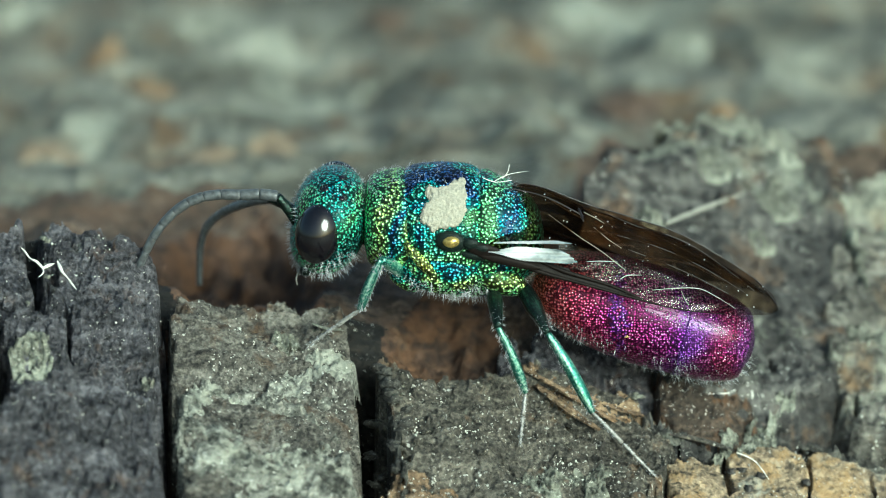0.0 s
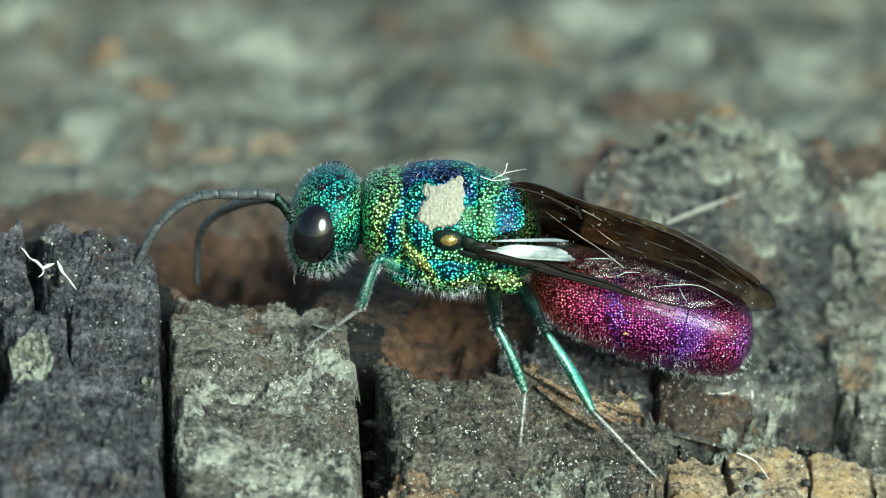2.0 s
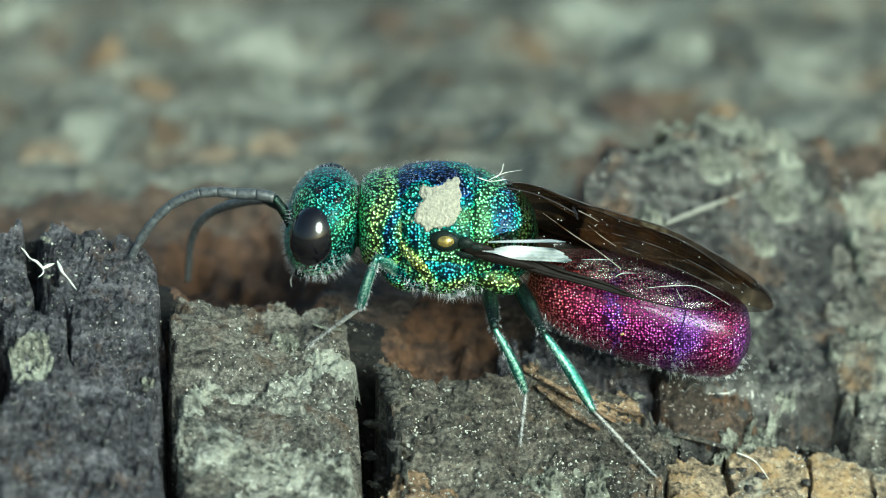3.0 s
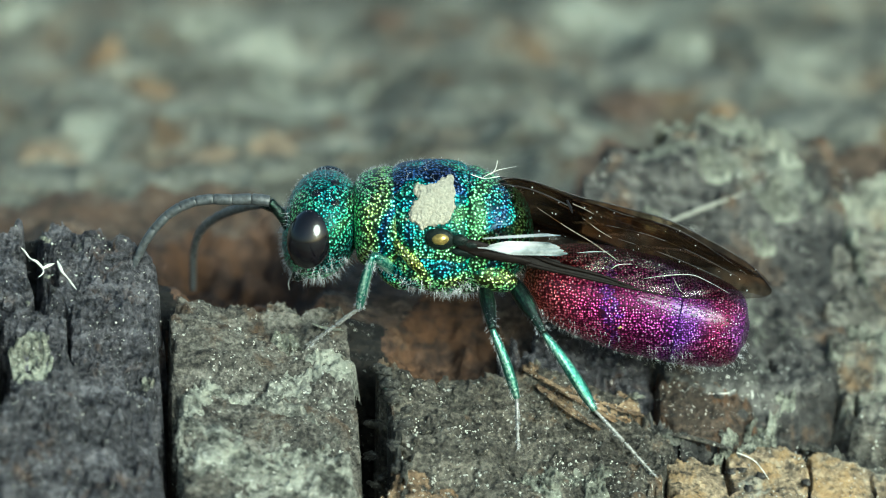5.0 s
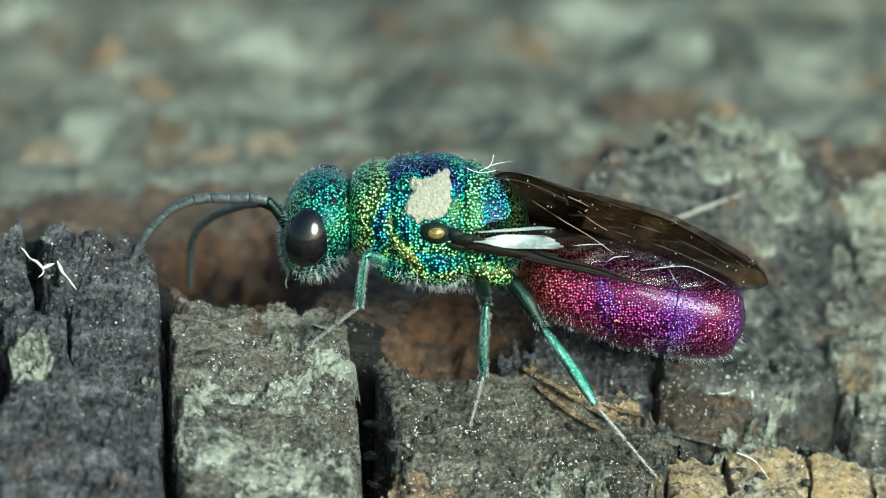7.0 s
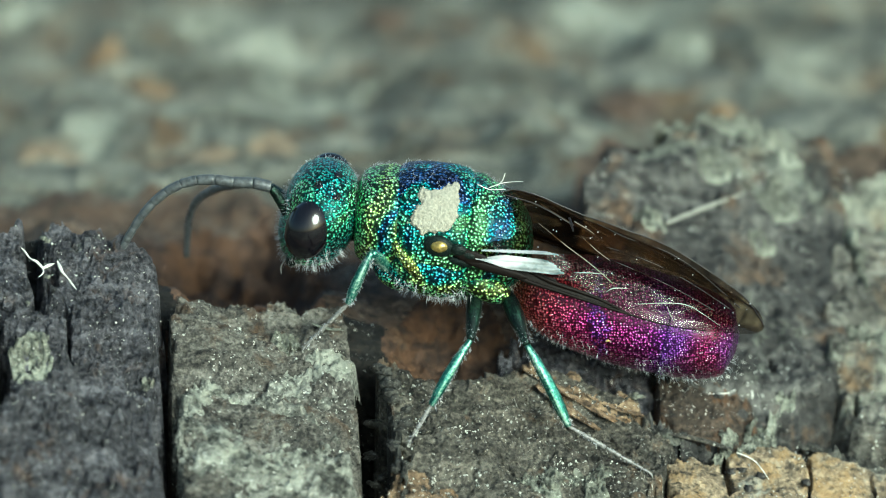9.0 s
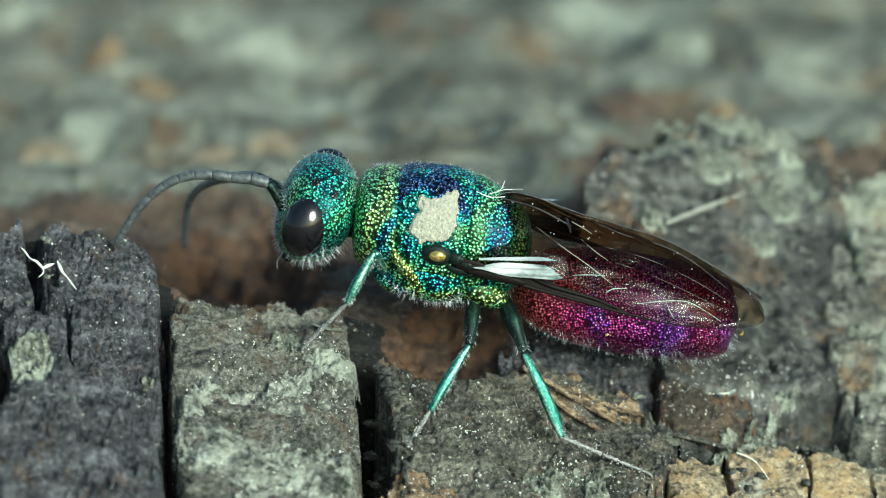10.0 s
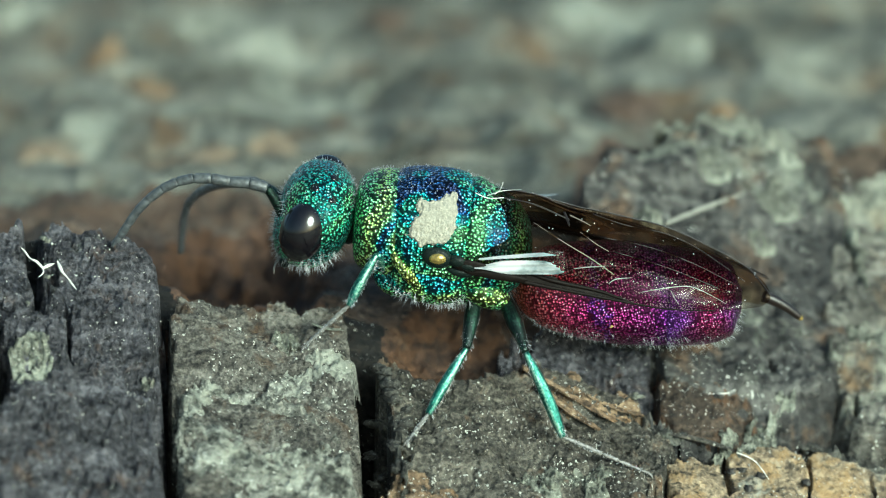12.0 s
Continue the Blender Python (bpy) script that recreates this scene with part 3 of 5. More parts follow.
def crumb(x, y, radius, material, seed, label, lift=0.3, uneven=0.6):
    v, f = lump(radius, seed, 0.6, uneven)
    ob = new("bark_crumb", mesh_of("bark_crumb", v, f))
    ob.data.materials.append(material)
    ob.matrix_world = Matrix.Translation(Vector((x, y, float(top_of(x, y)) + radius * lift)) * MM)
    return tagged(ob, label, "bark crumb", "crumbs on the log")


r = random.Random(12)
for k in range(30):
    crumb(r.uniform(-1.2, -0.7), r.uniform(-3.2, -0.9), r.uniform(0.07, 0.19), DARKCRUMB, 100 + k, "dark crumb of bark beside the wide crack")
for k in range(16):
    crumb(r.uniform(-1.15, -0.75), r.uniform(-2.9, -0.9), r.uniform(0.025, 0.06), CRUST, 600 + k, "small pale crumb beside the wide crack")
for k in range(12):
    crumb(r.uniform(-0.9, 3.8), r.uniform(-3.4, -1.0), r.uniform(0.05, 0.11), UMBER, 130 + k, "small umber bark crumb on the plate")
for k in range(10):
    crumb(r.uniform(4.6, 8.0), r.uniform(-1.6, 0.2), r.uniform(0.06, 0.14), LICHEN, 150 + k, "small grey bark crumb on the plate")
for k in range(8):
    crumb(r.uniform(-7.8, -7.2), r.uniform(-1.5, -0.2), r.uniform(0.05, 0.10), CRUST, 170 + k, "pale crumb of lichen in the crevice")


# crumbs jammed between the sides of the wide crack
for k in range(4):
    x, y, size = -1.30 + r.uniform(-0.12, 0.16), r.uniform(-3.4, -0.9), r.uniform(0.08, 0.15)
    jam = crumb(x, y, size, DARKCRUMB, 400 + k, "dark crumb of bark jammed in the wide crack", uneven=1.1)
    jam.matrix_world = Matrix.Translation(Vector((x, y, float(slope(x, y)) - r.uniform(0.9, 1.3))) * MM)


def lichen_patch(x, y, radius, seed, label):
    """A crusty lobed rosette lying on the bark."""
    rings, sides = 26, 72
    a = np.linspace(0, 2 * np.pi, sides, endpoint=False)[None]
    u = np.linspace(0.02, 1, rings)[:, None]
    rim = radius * (1 + 0.38 * fbm(np.cos(a) * 1.3 + seed, np.sin(a) * 1.3, 0.8, 4, seed % 50))
    px, py = x + u * rim * np.cos(a), y + u * rim * np.sin(a) * 0.9
    z = top_of(px, py) + 0.06 * (1 - u**6) - 0.03 + 0.05 * np.exp(-((u - 0.75) / 0.18) ** 2) + 0.17 * fbm(px, py, 0.13, 4, seed % 50 + 3, 0.6) * (1 - 0.5 * u)
    at = np.array([x, y, float(top_of(x, y))])
    ob = new("lichen", mesh_of("lichen", np.stack([px, py, z], -1).reshape(-1, 3) - at, grid_faces(rings, sides, True)))
    ob.data.materials.append(CRUST)
    ob.location = Vector(at.tolist()) * MM
    return tagged(ob, label, "lichen", "lichen patches")


lichen_patch(-7.62, -2.70, 0.40, 200, "round pale green lichen crust on slate bark")
lichen_patch(-5.52, -2.52, 0.13, 230, "small pale lichen spot on slate bark")
lichen_patch(-3.0, -0.85, 0.28, 240, "crumbly pale lichen on the ash grey plate")
lichen_patch(1.9, -2.75, 0.34, 250, "pale lichen crust on umber bark")
lichen_patch(2.9, -2.55, 0.26, 260, "pale lichen crust on umber bark")
lichen_patch(6.2, -0.35, 0.34, 270, "pale grey lichen ridge on bark")
lichen_patch(5.6, -0.75, 0.26, 280, "pale grey lichen ridge on bark")
lichen_patch(6.9, 5.2, 0.45, 290, "pale green lichen tuft on bark crest")
lichen_patch(5.6, 5.4, 0.4, 300, "pale green lichen tuft on bark crest")
lichen_patch(8.5, 2.5, 0.42, 310, "pale lichen crust on grey bark")
lichen_patch(4.18, 3.66, 0.34, 320, "pale lichen rosette on the bark mound")
lichen_patch(6.5, 4.0, 0.30, 330, "dull grey lichen on the bark mound")


def ridge(points, width, height, material, seed, label):
    """A crumbly raised seam along the bark."""
    p = np.array(points, dtype=float)
    n = 12 * (len(p) - 1) + 1
    way = catmull(p, np.linspace(0, len(p) - 1, n * 3))
    side = np.gradient(way, axis=0)
    side = np.stack([-side[:, 1], side[:, 0]], -1) / np.linalg.norm(side, axis=1, keepdims=True)
    w = np.linspace(-1, 1, 21)[None]
    u = np.linspace(0, 1, len(way))[:, None]
    half = width * (0.55 + 0.9 * np.abs(fbm(way[:, 0], way[:, 1], 0.5, 4, seed)))[:, None] * np.sin(np.pi * np.clip(u, 0.03, 0.97)) ** 0.4
    sway = width * 0.9 * fbm(way[:, 0] + 5, way[:, 1], 0.6, 4, seed + 1)[:, None]
    x, y = way[:, :1] + side[:, :1] * (half * w + sway), way[:, 1:] + side[:, 1:] * (half * w + sway)
    z = top_of(x, y) + height * (1 - w**4) * (0.55 + 1.3 * fbm(x, y, 0.28, 4, seed + 2, 0.65)) - 0.04
    at = np.array([x[0, 10], y[0, 10], z[0, 10]])
    ob = new("bark_ridge", mesh_of("bark_ridge", np.stack([x, y, z], -1).reshape(-1, 3) - at, grid_faces(*x.shape)))
    ob.data.materials.append(material)
    ob.location = Vector(at.tolist()) * MM
    return tagged(ob, label, "bark ridge", "crumbly ridges")


ridge([(5.2, -1.15), (5.6, -0.85), (5.97, -0.6), (6.3, -0.15), (6.5, 0.1), (6.87, 0.4)], 0.17, 0.22, CRUST, 41, "pale grey crumbly lichen ridge on the bark")
ridge([(6.6, -0.45), (7.1, -0.52), (7.63, -0.57), (8.1, -0.5), (8.9, -0.55)], 0.13, 0.16, DARKCRUMB, 43, "dark crumbly seam above tan bark")
ridge([(3.95, -0.70), (4.3, -0.95), (4.6, -1.0), (5.25, -1.0)], 0.11, 0.20, LICHEN, 45, "grey frayed bark edge beside a crack")
ridge([(1.3, -2.8), (1.9, -2.6), (2.3, -2.4), (2.8, -2.25), (3.2, -2.0)], 0.30, 0.13, CRUST, 47, "pale flaking bark layer with lichen")
ridge([(-1.28, -0.8), (-1.12, -1.4), (-0.98, -2.0), (-0.85, -2.7), (-0.75, -3.4)], 0.14, 0.20, DARKCRUMB, 49, "dark crumbly rim of the wide crack")
ridge([(4.4, 6.2), (5.5, 6.5), (6.57, 6.45), (7.5, 6.2)], 0.30, 0.12, CRUST, 51, "pale green lichen along the mound's crest")
ridge([(8.2, 6.0), (8.35, 5.2), (8.45, 4.4), (8.6, 3.4)], 0.16, 0.22, CRUST, 53, "pale worn edge of grey bark")
ridge([(-5.3, -0.6), (-5.2, -1.3), (-5.15, -2.1), (-5.0, -3.0)], 0.05, 0.10, DARKCRUMB, 55, "dark crumbly rim of a narrow crack")


def splinter(a, b, width, material, seed, label):
    """A flat fibrous sliver lying on the bark from a to b, frayed at its ends."""
    a, b = np.array([*a, float(slope(*a)) + 0.10]), np.array([*b, float(slope(*b)) + 0.10])
    way = b - a
    side = np.cross(way, (0, 0, 1.0))
    side /= np.linalg.norm(side)
    rows, cols = 40, 28
    u, w = np.linspace(0, 1, rows)[:, None], np.linspace(0, 2 * np.pi, cols, endpoint=False)[None]
    half = width * 0.5 * (0.25 + 0.75 * np.sin(np.pi * np.clip(u * 0.9 + 0.08, 0, 1)) ** 0.6)
    ridge = 1 + 0.5 * fbm(u * 1.2 + seed, w * 3.0 + 0 * u, 1.0, 3, seed + 60)
    across, up = half * np.cos(w) * ridge, 0.22 * half * np.sin(w) * ridge + 0.05 * np.sin(3 * u + seed)
    fray = 0.14 * fbm(w * 2 + seed, 0 * w, 0.6, 2, seed + 9) * np.linalg.norm(way)
    v = a + (u + 0 * w)[..., None] * way + across[..., None] * side + up[..., None] * np.array([0, 0, 1.0]) + (fray * (u - 0.5))[..., None] * way / np.linalg.norm(way)
    faces = grid_faces(rows, cols, True) + [list(range(cols))[::-1], list(range((rows - 1) * cols, rows * cols))]
    ob = new("wood_splinter", mesh_of("wood_splinter", v.reshape(-1, 3) - a, faces))
    ob.data.materials.append(material)
    ob.location = Vector(a.tolist()) * MM
    return tagged(ob, label, "splinter", "splinters on the log")


splinter((1.55, -0.42), (3.3, -1.0), 0.34, WOOD, 1, "tan fibrous wood splinter on umber bark")
splinter((1.8, -0.75), (3.0, -1.25), 0.26, WOOD, 2, "tan fibrous wood splinter on umber bark")
splinter((2.6, -0.55), (3.85, -0.75), 0.30, WOOD, 3, "brown fibrous wood splinter on umber bark")
splinter((-2.5, -0.55), (-1.9, -0.60), 0.12, CRUST, 4, "pale frayed bark fibre under the front foot")
splinter((4.35, -1.0), (5.6, -1.05), 0.22, UMBER, 6, "dark frayed bark edge")


def strand(name, pts, radii, material, label, category):
    v, f = tube([(x, y, float(slope(x, y)) + h) for x, y, h in pts], radii, 7, 7)
    ob = new(name, mesh_of(name, np.array(v) - np.array(v[0]), f))
    ob.data.materials.append(material)
    ob.location = Vector(v[0]) * MM
    return tagged(ob, label, category)


strand("silk_thread", [(-8.03, -0.50, 0.05), (-7.95, -0.58, 0.06), (-7.85, -0.68, 0.05), (-7.72, -0.73, 0.06), (-7.60, -0.81, 0.05), (-7.50, -0.75, 0.06), (-7.39, -0.66, 0.05)], [0.006, 0.022, 0.012, 0.030, 0.022, 0.034, 0.010], FIBRE, "white silk scrap stuck to slate bark", "silk")
strand("silk_thread", [(-7.34, -0.60, 0.06), (-7.29, -0.70, 0.06), (-7.23, -0.81, 0.06), (-7.12, -0.90, 0.05), (-7.07, -0.96, 0.05), (-6.96, -1.07, 0.04), (-6.87, -1.16, 0.02)], [0.012, 0.036, 0.028, 0.012, 0.022, 0.010, 0.014], FIBRE, "white silk scrap stuck to slate bark", "silk")
strand("silk_thread", [(-7.60, -0.80, 0.05), (-7.58, -0.92, 0.05), (-7.66, -1.02, 0.03)], [0.022, 0.014, 0.004], FIBRE, "white silk scrap stuck to slate bark", "silk")
crumb(-7.54, -0.30, 0.065, CRUST, 501, "cream crumb of lichen in the crevice")
# The dark half-buried lump is added in place of a shaded pit.
crumb(-3.48, -3.1, 0.17, DARKCRUMB, 503, "dark lump standing in for a pit in the ash grey layer", 0.05)
crumb(3.74, -0.52, 0.10, CRUST, 504, "pale upright flake of lichen beside a crack", 0.6, 0.9)
crumb(-7.81, -1.57, 0.055, CRUST, 502, "cream crumb of lichen in the crevice")
strand("dry_stalk", [(4.5, 3.55, 0.30), (5.3, 4.2, 0.26), (6.15, 4.85, 0.22)], [0.035, 0.04, 0.02], DRY, "pale dry stalk lying over grey bark", "stalk")
strand("root_fibre", [(5.65, -1.0, 0.05), (6.0, -1.12, 0.08), (6.25, -1.4, 0.04)], [0.012, 0.012, 0.006], FIBRE, "pale fine root fibre on bark", "fibre")
strand("root_fibre", [(5.0, 0.1, 0.05), (5.5, 0.2, 0.08), (5.8, 0.45, 0.04)], [0.010, 0.012, 0.006], FIBRE, "pale fine root fibre on bark", "fibre")



def scrap(x, y, wide, deep, material, seed, label):
    """A worn flake or growth lying far back on the log."""
    rings, sides = 16, 48
    a, u = np.linspace(0, 2 * np.pi, sides, endpoint=False)[None], np.linspace(0.02, 1, rings)[:, None]
    rim = 1 + 0.55 * fbm(np.cos(a) * 1.3 + seed, np.sin(a) * 1.3, 0.9, 4, seed % 50)
    px, py = x + wide * u * rim * np.cos(a), y + deep * u * rim * np.sin(a)
    z = log_height(px, py) + 0.22 * (1 - u**4) - 0.06 + 0.16 * fbm(px, py, 0.5, 3, seed % 50 + 3) * (1 - u)
    at = np.array([x, y, float(log_height(np.array(x), np.array(y)))])
    ob = new("bark_scrap", mesh_of("bark_scrap", np.stack([px, py, z], -1).reshape(-1, 3) - at, grid_faces(rings, sides, True)))
    ob.data.materials.append(material)
    ob.location = Vector(at.tolist()) * MM
    return tagged(ob, label, "bark scrap", "scraps on the log")


OCHRE = plain("ochre bark", (0.17, 0.13, 0.085), 0.8, 0.0, 0.5, 0.1, 0.4)
RUST = plain("rusty bark", (0.16, 0.105, 0.055), 0.8, 0.0, 0.5, 0.1, 0.5)
for x, y, wide, deep, material, label in (
        (-8.4, 20.3, 0.55, 1.0, RUST, "rusty orange bark flake far back on the log"),
        (-7.0, 18.2, 0.65, 1.0, RUST, "rusty orange bark flake far back on the log"),
        (6.4, 15.3, 0.7, 0.8, RUST, "rusty orange bark flake far back on the log"),
        (-4.2, 20.3, 0.55, 1.1, CRUST, "pale lichen far back on the log"),
        (-2.3, 20.4, 0.55, 1.0, CRUST, "pale lichen far back on the log"),
        (0.75, 16.7, 0.85, 0.8, CRUST, "pale lichen far back on the log"),
        (2.6, 16.4, 0.8, 0.5, CRUST, "pale lichen far back on the log"),
        (6.0, 21.4, 0.7, 1.2, CRUST, "pale lichen far back on the log"),
        (-11.0, 25.0, 1.2, 1.6, CRUST, "pale lichen far back on the log"),
        (-9.0, 13.4, 0.9, 0.7, OCHRE, "tan bark flake far back on the log"),
        (-5.8, 12.7, 1.1, 0.6, OCHRE, "tan bark flake far back on the log"),
        (-3.8, 12.7, 0.6, 0.7, OCHRE, "tan bark flake far back on the log"),
        (4.2, 16.0, 1.0, 1.9, INNER, "brown worn bark far back on the log"),
        (-1.4, 24.8, 0.7, 1.4, INNER, "brown worn bark far back on the log")):
    scrap(x, y, wide, deep, material, int(abs(x) * 37 + y * 11), label)

# ---- the wasp ----
BASE = (0.0, 0.0, -1.70)
wasp = tagged(new("cuckoo_wasp"), "metallic green cuckoo wasp with crimson abdomen and smoky wings", "wasp")
wasp.location = Vector(BASE) * MM


def own(p):
    """A place on the resting wasp, from the world to the wasp's own space."""
    return tuple(a - b for a, b in zip(p, BASE))


def loft(stations, rings=60, sides=72, power=2.3, close=0.25):
    """A closed body through stations (x, z centre, half height, half width, shear)."""
    x0, x1 = stations[0][0], stations[-1][0]
    w = (1 - np.cos(np.linspace(0, np.pi, rings))) / 2 * (1 - close) + np.linspace(0, 1, rings) * close
    x = x0 + (x1 - x0) * w
    v = smooth_curve(stations, x)
    a = np.linspace(0, 2 * np.pi, sides, endpoint=False)
    c, s = np.cos(a), np.sin(a)
    c, s = np.sign(c) * np.abs(c) ** (2 / power), np.sign(s) * np.abs(s) ** (2 / power)
    z = v[:, 0:1] + v[:, 1:2] * c[None]
    y = v[:, 2:3] * s[None]
    rise = z - v[:, 0:1]
    xx = x[:, None] - 0.35 * v[:, 3:4] * rise + 1.1 * v[:, 3:4] * np.clip(-rise, 0, None) ** 2
    verts = np.stack([xx, y, z], -1)
    faces = grid_faces(rings, sides, True)
    faces += [list(range(sides))[::-1], list(range((rings - 1) * sides, rings * sides))]
    return verts, faces


def bristles(name, spots, normals, parent, at, length=(0.09, 0.17), lean=(0.25, 0, 0), seed=5, radius=0.0042, label="fine white bristles"):
    """Many fine hairs on a surface, joined."""
    r = random.Random(seed)
    verts, faces = [], []
    for p, q in zip(spots, normals):
        p, q = Vector([float(c) for c in p]), Vector([float(c) for c in q])
        way = (q + Vector(lean) + Vector((r.gauss(0, 0.3), r.gauss(0, 0.3), r.gauss(0, 0.3)))).normalized()
        side = way.orthogonal().normalized()
        other = way.cross(side)
        size = r.uniform(*length)
        bend = Vector((r.gauss(0, 0.12), r.gauss(0, 0.12), r.gauss(0, 0.12))) * size
        o = len(verts)
        for k in range(3):
            w = 2.094 * k
            verts.append(p - way * 0.01 + radius * (math.cos(w) * side + math.sin(w) * other))
        for k in range(3):
            w = 2.094 * k
            verts.append(p + way * size * 0.55 + bend * 0.4 + 0.75 * radius * (math.cos(w) * side + math.sin(w) * other))
        verts.append(p + way * size + bend)
        for k in range(3):
            n = (k + 1) % 3
            faces += [[o + k, o + n, o + 3 + n, o + 3 + k], [o + 3 + k, o + 3 + n, o + 6]]
    v = np.array([tuple(p) for p in verts]) - np.array(at)
    return piece(name, mesh_of(name, v, faces), HAIR, parent, own(at) if parent == wasp else (0, 0, 0), label, "stuff")


def surface_samples(verts, count, seed, keep=None):
    """Random points of a grid surface with outward normals."""
    r = np.random.RandomState(seed)
    du, dv = np.gradient(verts, axis=0), np.roll(verts, -1, 1) - verts
    n = np.cross(dv, du)
    centre = verts.mean(1, keepdims=True)
    n *= np.sign((n * (verts - centre)).sum(-1, keepdims=True) + 1e-12)
    area = np.linalg.norm(n, axis=-1)
    p, n = verts.reshape(-1, 3), (n / (area[..., None] + 1e-12)).reshape(-1, 3)
    w = area.ravel()
    if keep is not None:
        w = w * keep(p, n)
    pick = r.choice(len(p), count, p=w / w.sum())
    return p[pick], n[pick]


def shell(name, stations, material, pivot, label="", **k):
    v, f = loft(stations, **k)
    part_ = piece(name, mesh_of(name, v.reshape(-1, 3) - np.array(pivot), f), material, wasp, own(pivot), label)
    return part_, v


# rings of the mesoscutum: x, centre, half height, half width, shear
SCUTUM_RINGS = [(-0.80, 0.46, 0.70, 0.80, 0.30), (-0.70, 0.45, 1.00, 1.10, 0.28), (-0.56, 0.44, 1.15, 1.22, 0.26), (-0.3, 0.42, 1.24, 1.27, 0.22), (0.0, 0.40, 1.285, 1.28, 0.10), (0.25, 0.39, 1.29, 1.27, -0.02), (0.50, 0.37, 1.26, 1.24, -0.10), (0.64, 0.36, 1.17, 1.16, -0.14), (0.74, 0.35, 0.9, 0.9, -0.15)]


def thorax():
    pivot = (0.14, 0.0, 0.57)
    made = []
    made.append(shell("pronotum", [(-1.52, 0.50, 0.34, 0.45, 0.05), (-1.46, 0.53, 0.72, 0.85, 0.06), (-1.30, 0.55, 0.88, 1.02, 0.10), (-1.0, 0.53, 0.99, 1.12, 0.18), (-0.72, 0.50, 1.05, 1.16, 0.24), (-0.60, 0.49, 1.02, 1.12, 0.26), (-0.5, 0.48, 0.8, 0.9, 0.26)], PRONOTUM, pivot, "golden green pronotum with blue flush")[1])
    made.append(shell("mesoscutum", SCUTUM_RINGS, SCUTUM, pivot, "dark blue to green mesoscutum", power=2.15)[1])
    made.append(shell("scutellum", [(0.50, 0.36, 0.98, 0.95, -0.12), (0.60, 0.35, 1.15, 1.12, -0.13), (0.78, 0.33, 1.21, 1.16, -0.12), (1.05, 0.29, 1.12, 1.1, -0.08), (1.25, 0.28, 1.03, 1.04, -0.1), (1.50, 0.26, 0.88, 0.98, -0.12), (1.70, 0.23, 0.70, 0.88, -0.12), (1.84, 0.20, 0.48, 0.7, -0.12), (1.92, 0.18, 0.2, 0.35, -0.1)], SCUTELLUM, pivot, "leaf green scutellum with a blue band")[1])
    for y in (-1, 1):
        v, f = dome((-0.02, y * 0.86, -0.04), (0.80, 0.42, 0.54), turn=(0, 10, 0), power=2.4)
        piece("mesopleuron", mesh_of("mesopleuron", v - np.array(pivot), f), PLEURON, wasp, own(pivot), "teal and gold side plate")
        p, n = surface_samples(v.reshape(28, 40, 3), 260, 44, lambda p, n: n[:, 2] < -0.25)
        bristles("belly_hair", p, n, wasp, pivot, (0.09, 0.2), (0.1, 0, -0.2), 45)
        v, f = tube([(-0.70, y * 1.12, 0.50), (-0.58, y * 1.20, 0.34), (-0.38, y * 1.24, 0.12), (-0.12, y * 1.16, -0.16), (0.20, y * 1.00, -0.42)], [0.07, 0.10, 0.115, 0.11, 0.06], 18, 8)
        piece("side_ridge", mesh_of("side_ridge", np.array(v) - np.array(pivot), f), RIDGE, wasp, own(pivot), "golden green ridge across the side")
        for c, size in (((0.52, y * 1.30, 0.53), (0.17, 0.10, 0.12)), ((0.74, y * 1.30, 0.44), (0.20, 0.09, 0.10)), ((0.60, y * 1.26, 0.28), (0.26, 0.08, 0.09))):
            v, f = dome(c, size, 14, 20, turn=(0, 8, 0))
            piece("wing_sclerite", mesh_of("wing_sclerite", v - np.array(pivot), f), DUSK, wasp, own(pivot), "small black plate at the wing root")
        v, f = dome((1.02, y * 0.80, -0.30), (0.62, 0.32, 0.30), turn=(0, 24, 0))
        piece("hind_coxa", mesh_of("hind_coxa", v - np.array(pivot), f), PLEURON, wasp, own(pivot), "green hind coxa")
        v, f = dome((-0.74, y * 0.72, -0.28), (0.42, 0.3, 0.24), turn=(0, 42, 0))
        piece("front_coxa", mesh_of("front_coxa", v - np.array(pivot), f), PLEURON, wasp, own(pivot), "green front coxa")
        v, f = dome((0.14, y * 1.28, 0.56), (0.29, 0.13, 0.21), turn=(0, 10, 0))
        tegula = piece("tegula", mesh_of("tegula", v - np.array(pivot), f), DUSK, wasp, own(pivot), "black tegula with amber centre")
        v, f = dome((0.15, y * 1.36, 0.58), (0.165, 0.10, 0.115))
        piece("tegula_boss", mesh_of("tegula_boss", v - np.array(pivot), f), AMBER, tegula)
    # hair on the back and below
    for i, v in enumerate(made):
        p, n = surface_samples(v, 170, 30 + i, lambda p, n: (n[:, 2] > 0.55) & (np.abs(n[:, 0]) < 0.8))
        bristles("back_hair", p, n, wasp, pivot, (0.04, 0.10), (0.1, 0, 0), 40 + i, 0.0032)
        p, n = surface_samples(v, 330, 60 + i, lambda p, n: (n[:, 2] < -0.35) & (p[:, 2] < -0.35))
        bristles("belly_hair", p, n, wasp, pivot, (0.10, 0.22), (0.1, 0, -0.2), 50 + i)
    # dark grooves between the plates
    for v, at_x in ((made[0], -0.63), (made[1], 0.60)):
        ring = v[int(np.argmin(np.abs(v[:, :, 0].min(1) - at_x)))]
        loop = np.vstack([ring[::3], ring[:1]])
        vv, ff = tube(loop, [0.036] * len(loop), 6, 3)
        piece("suture", mesh_of("suture", np.array(vv) - np.array(pivot), ff), DUSK, wasp, own(pivot), "dark groove between body plates")
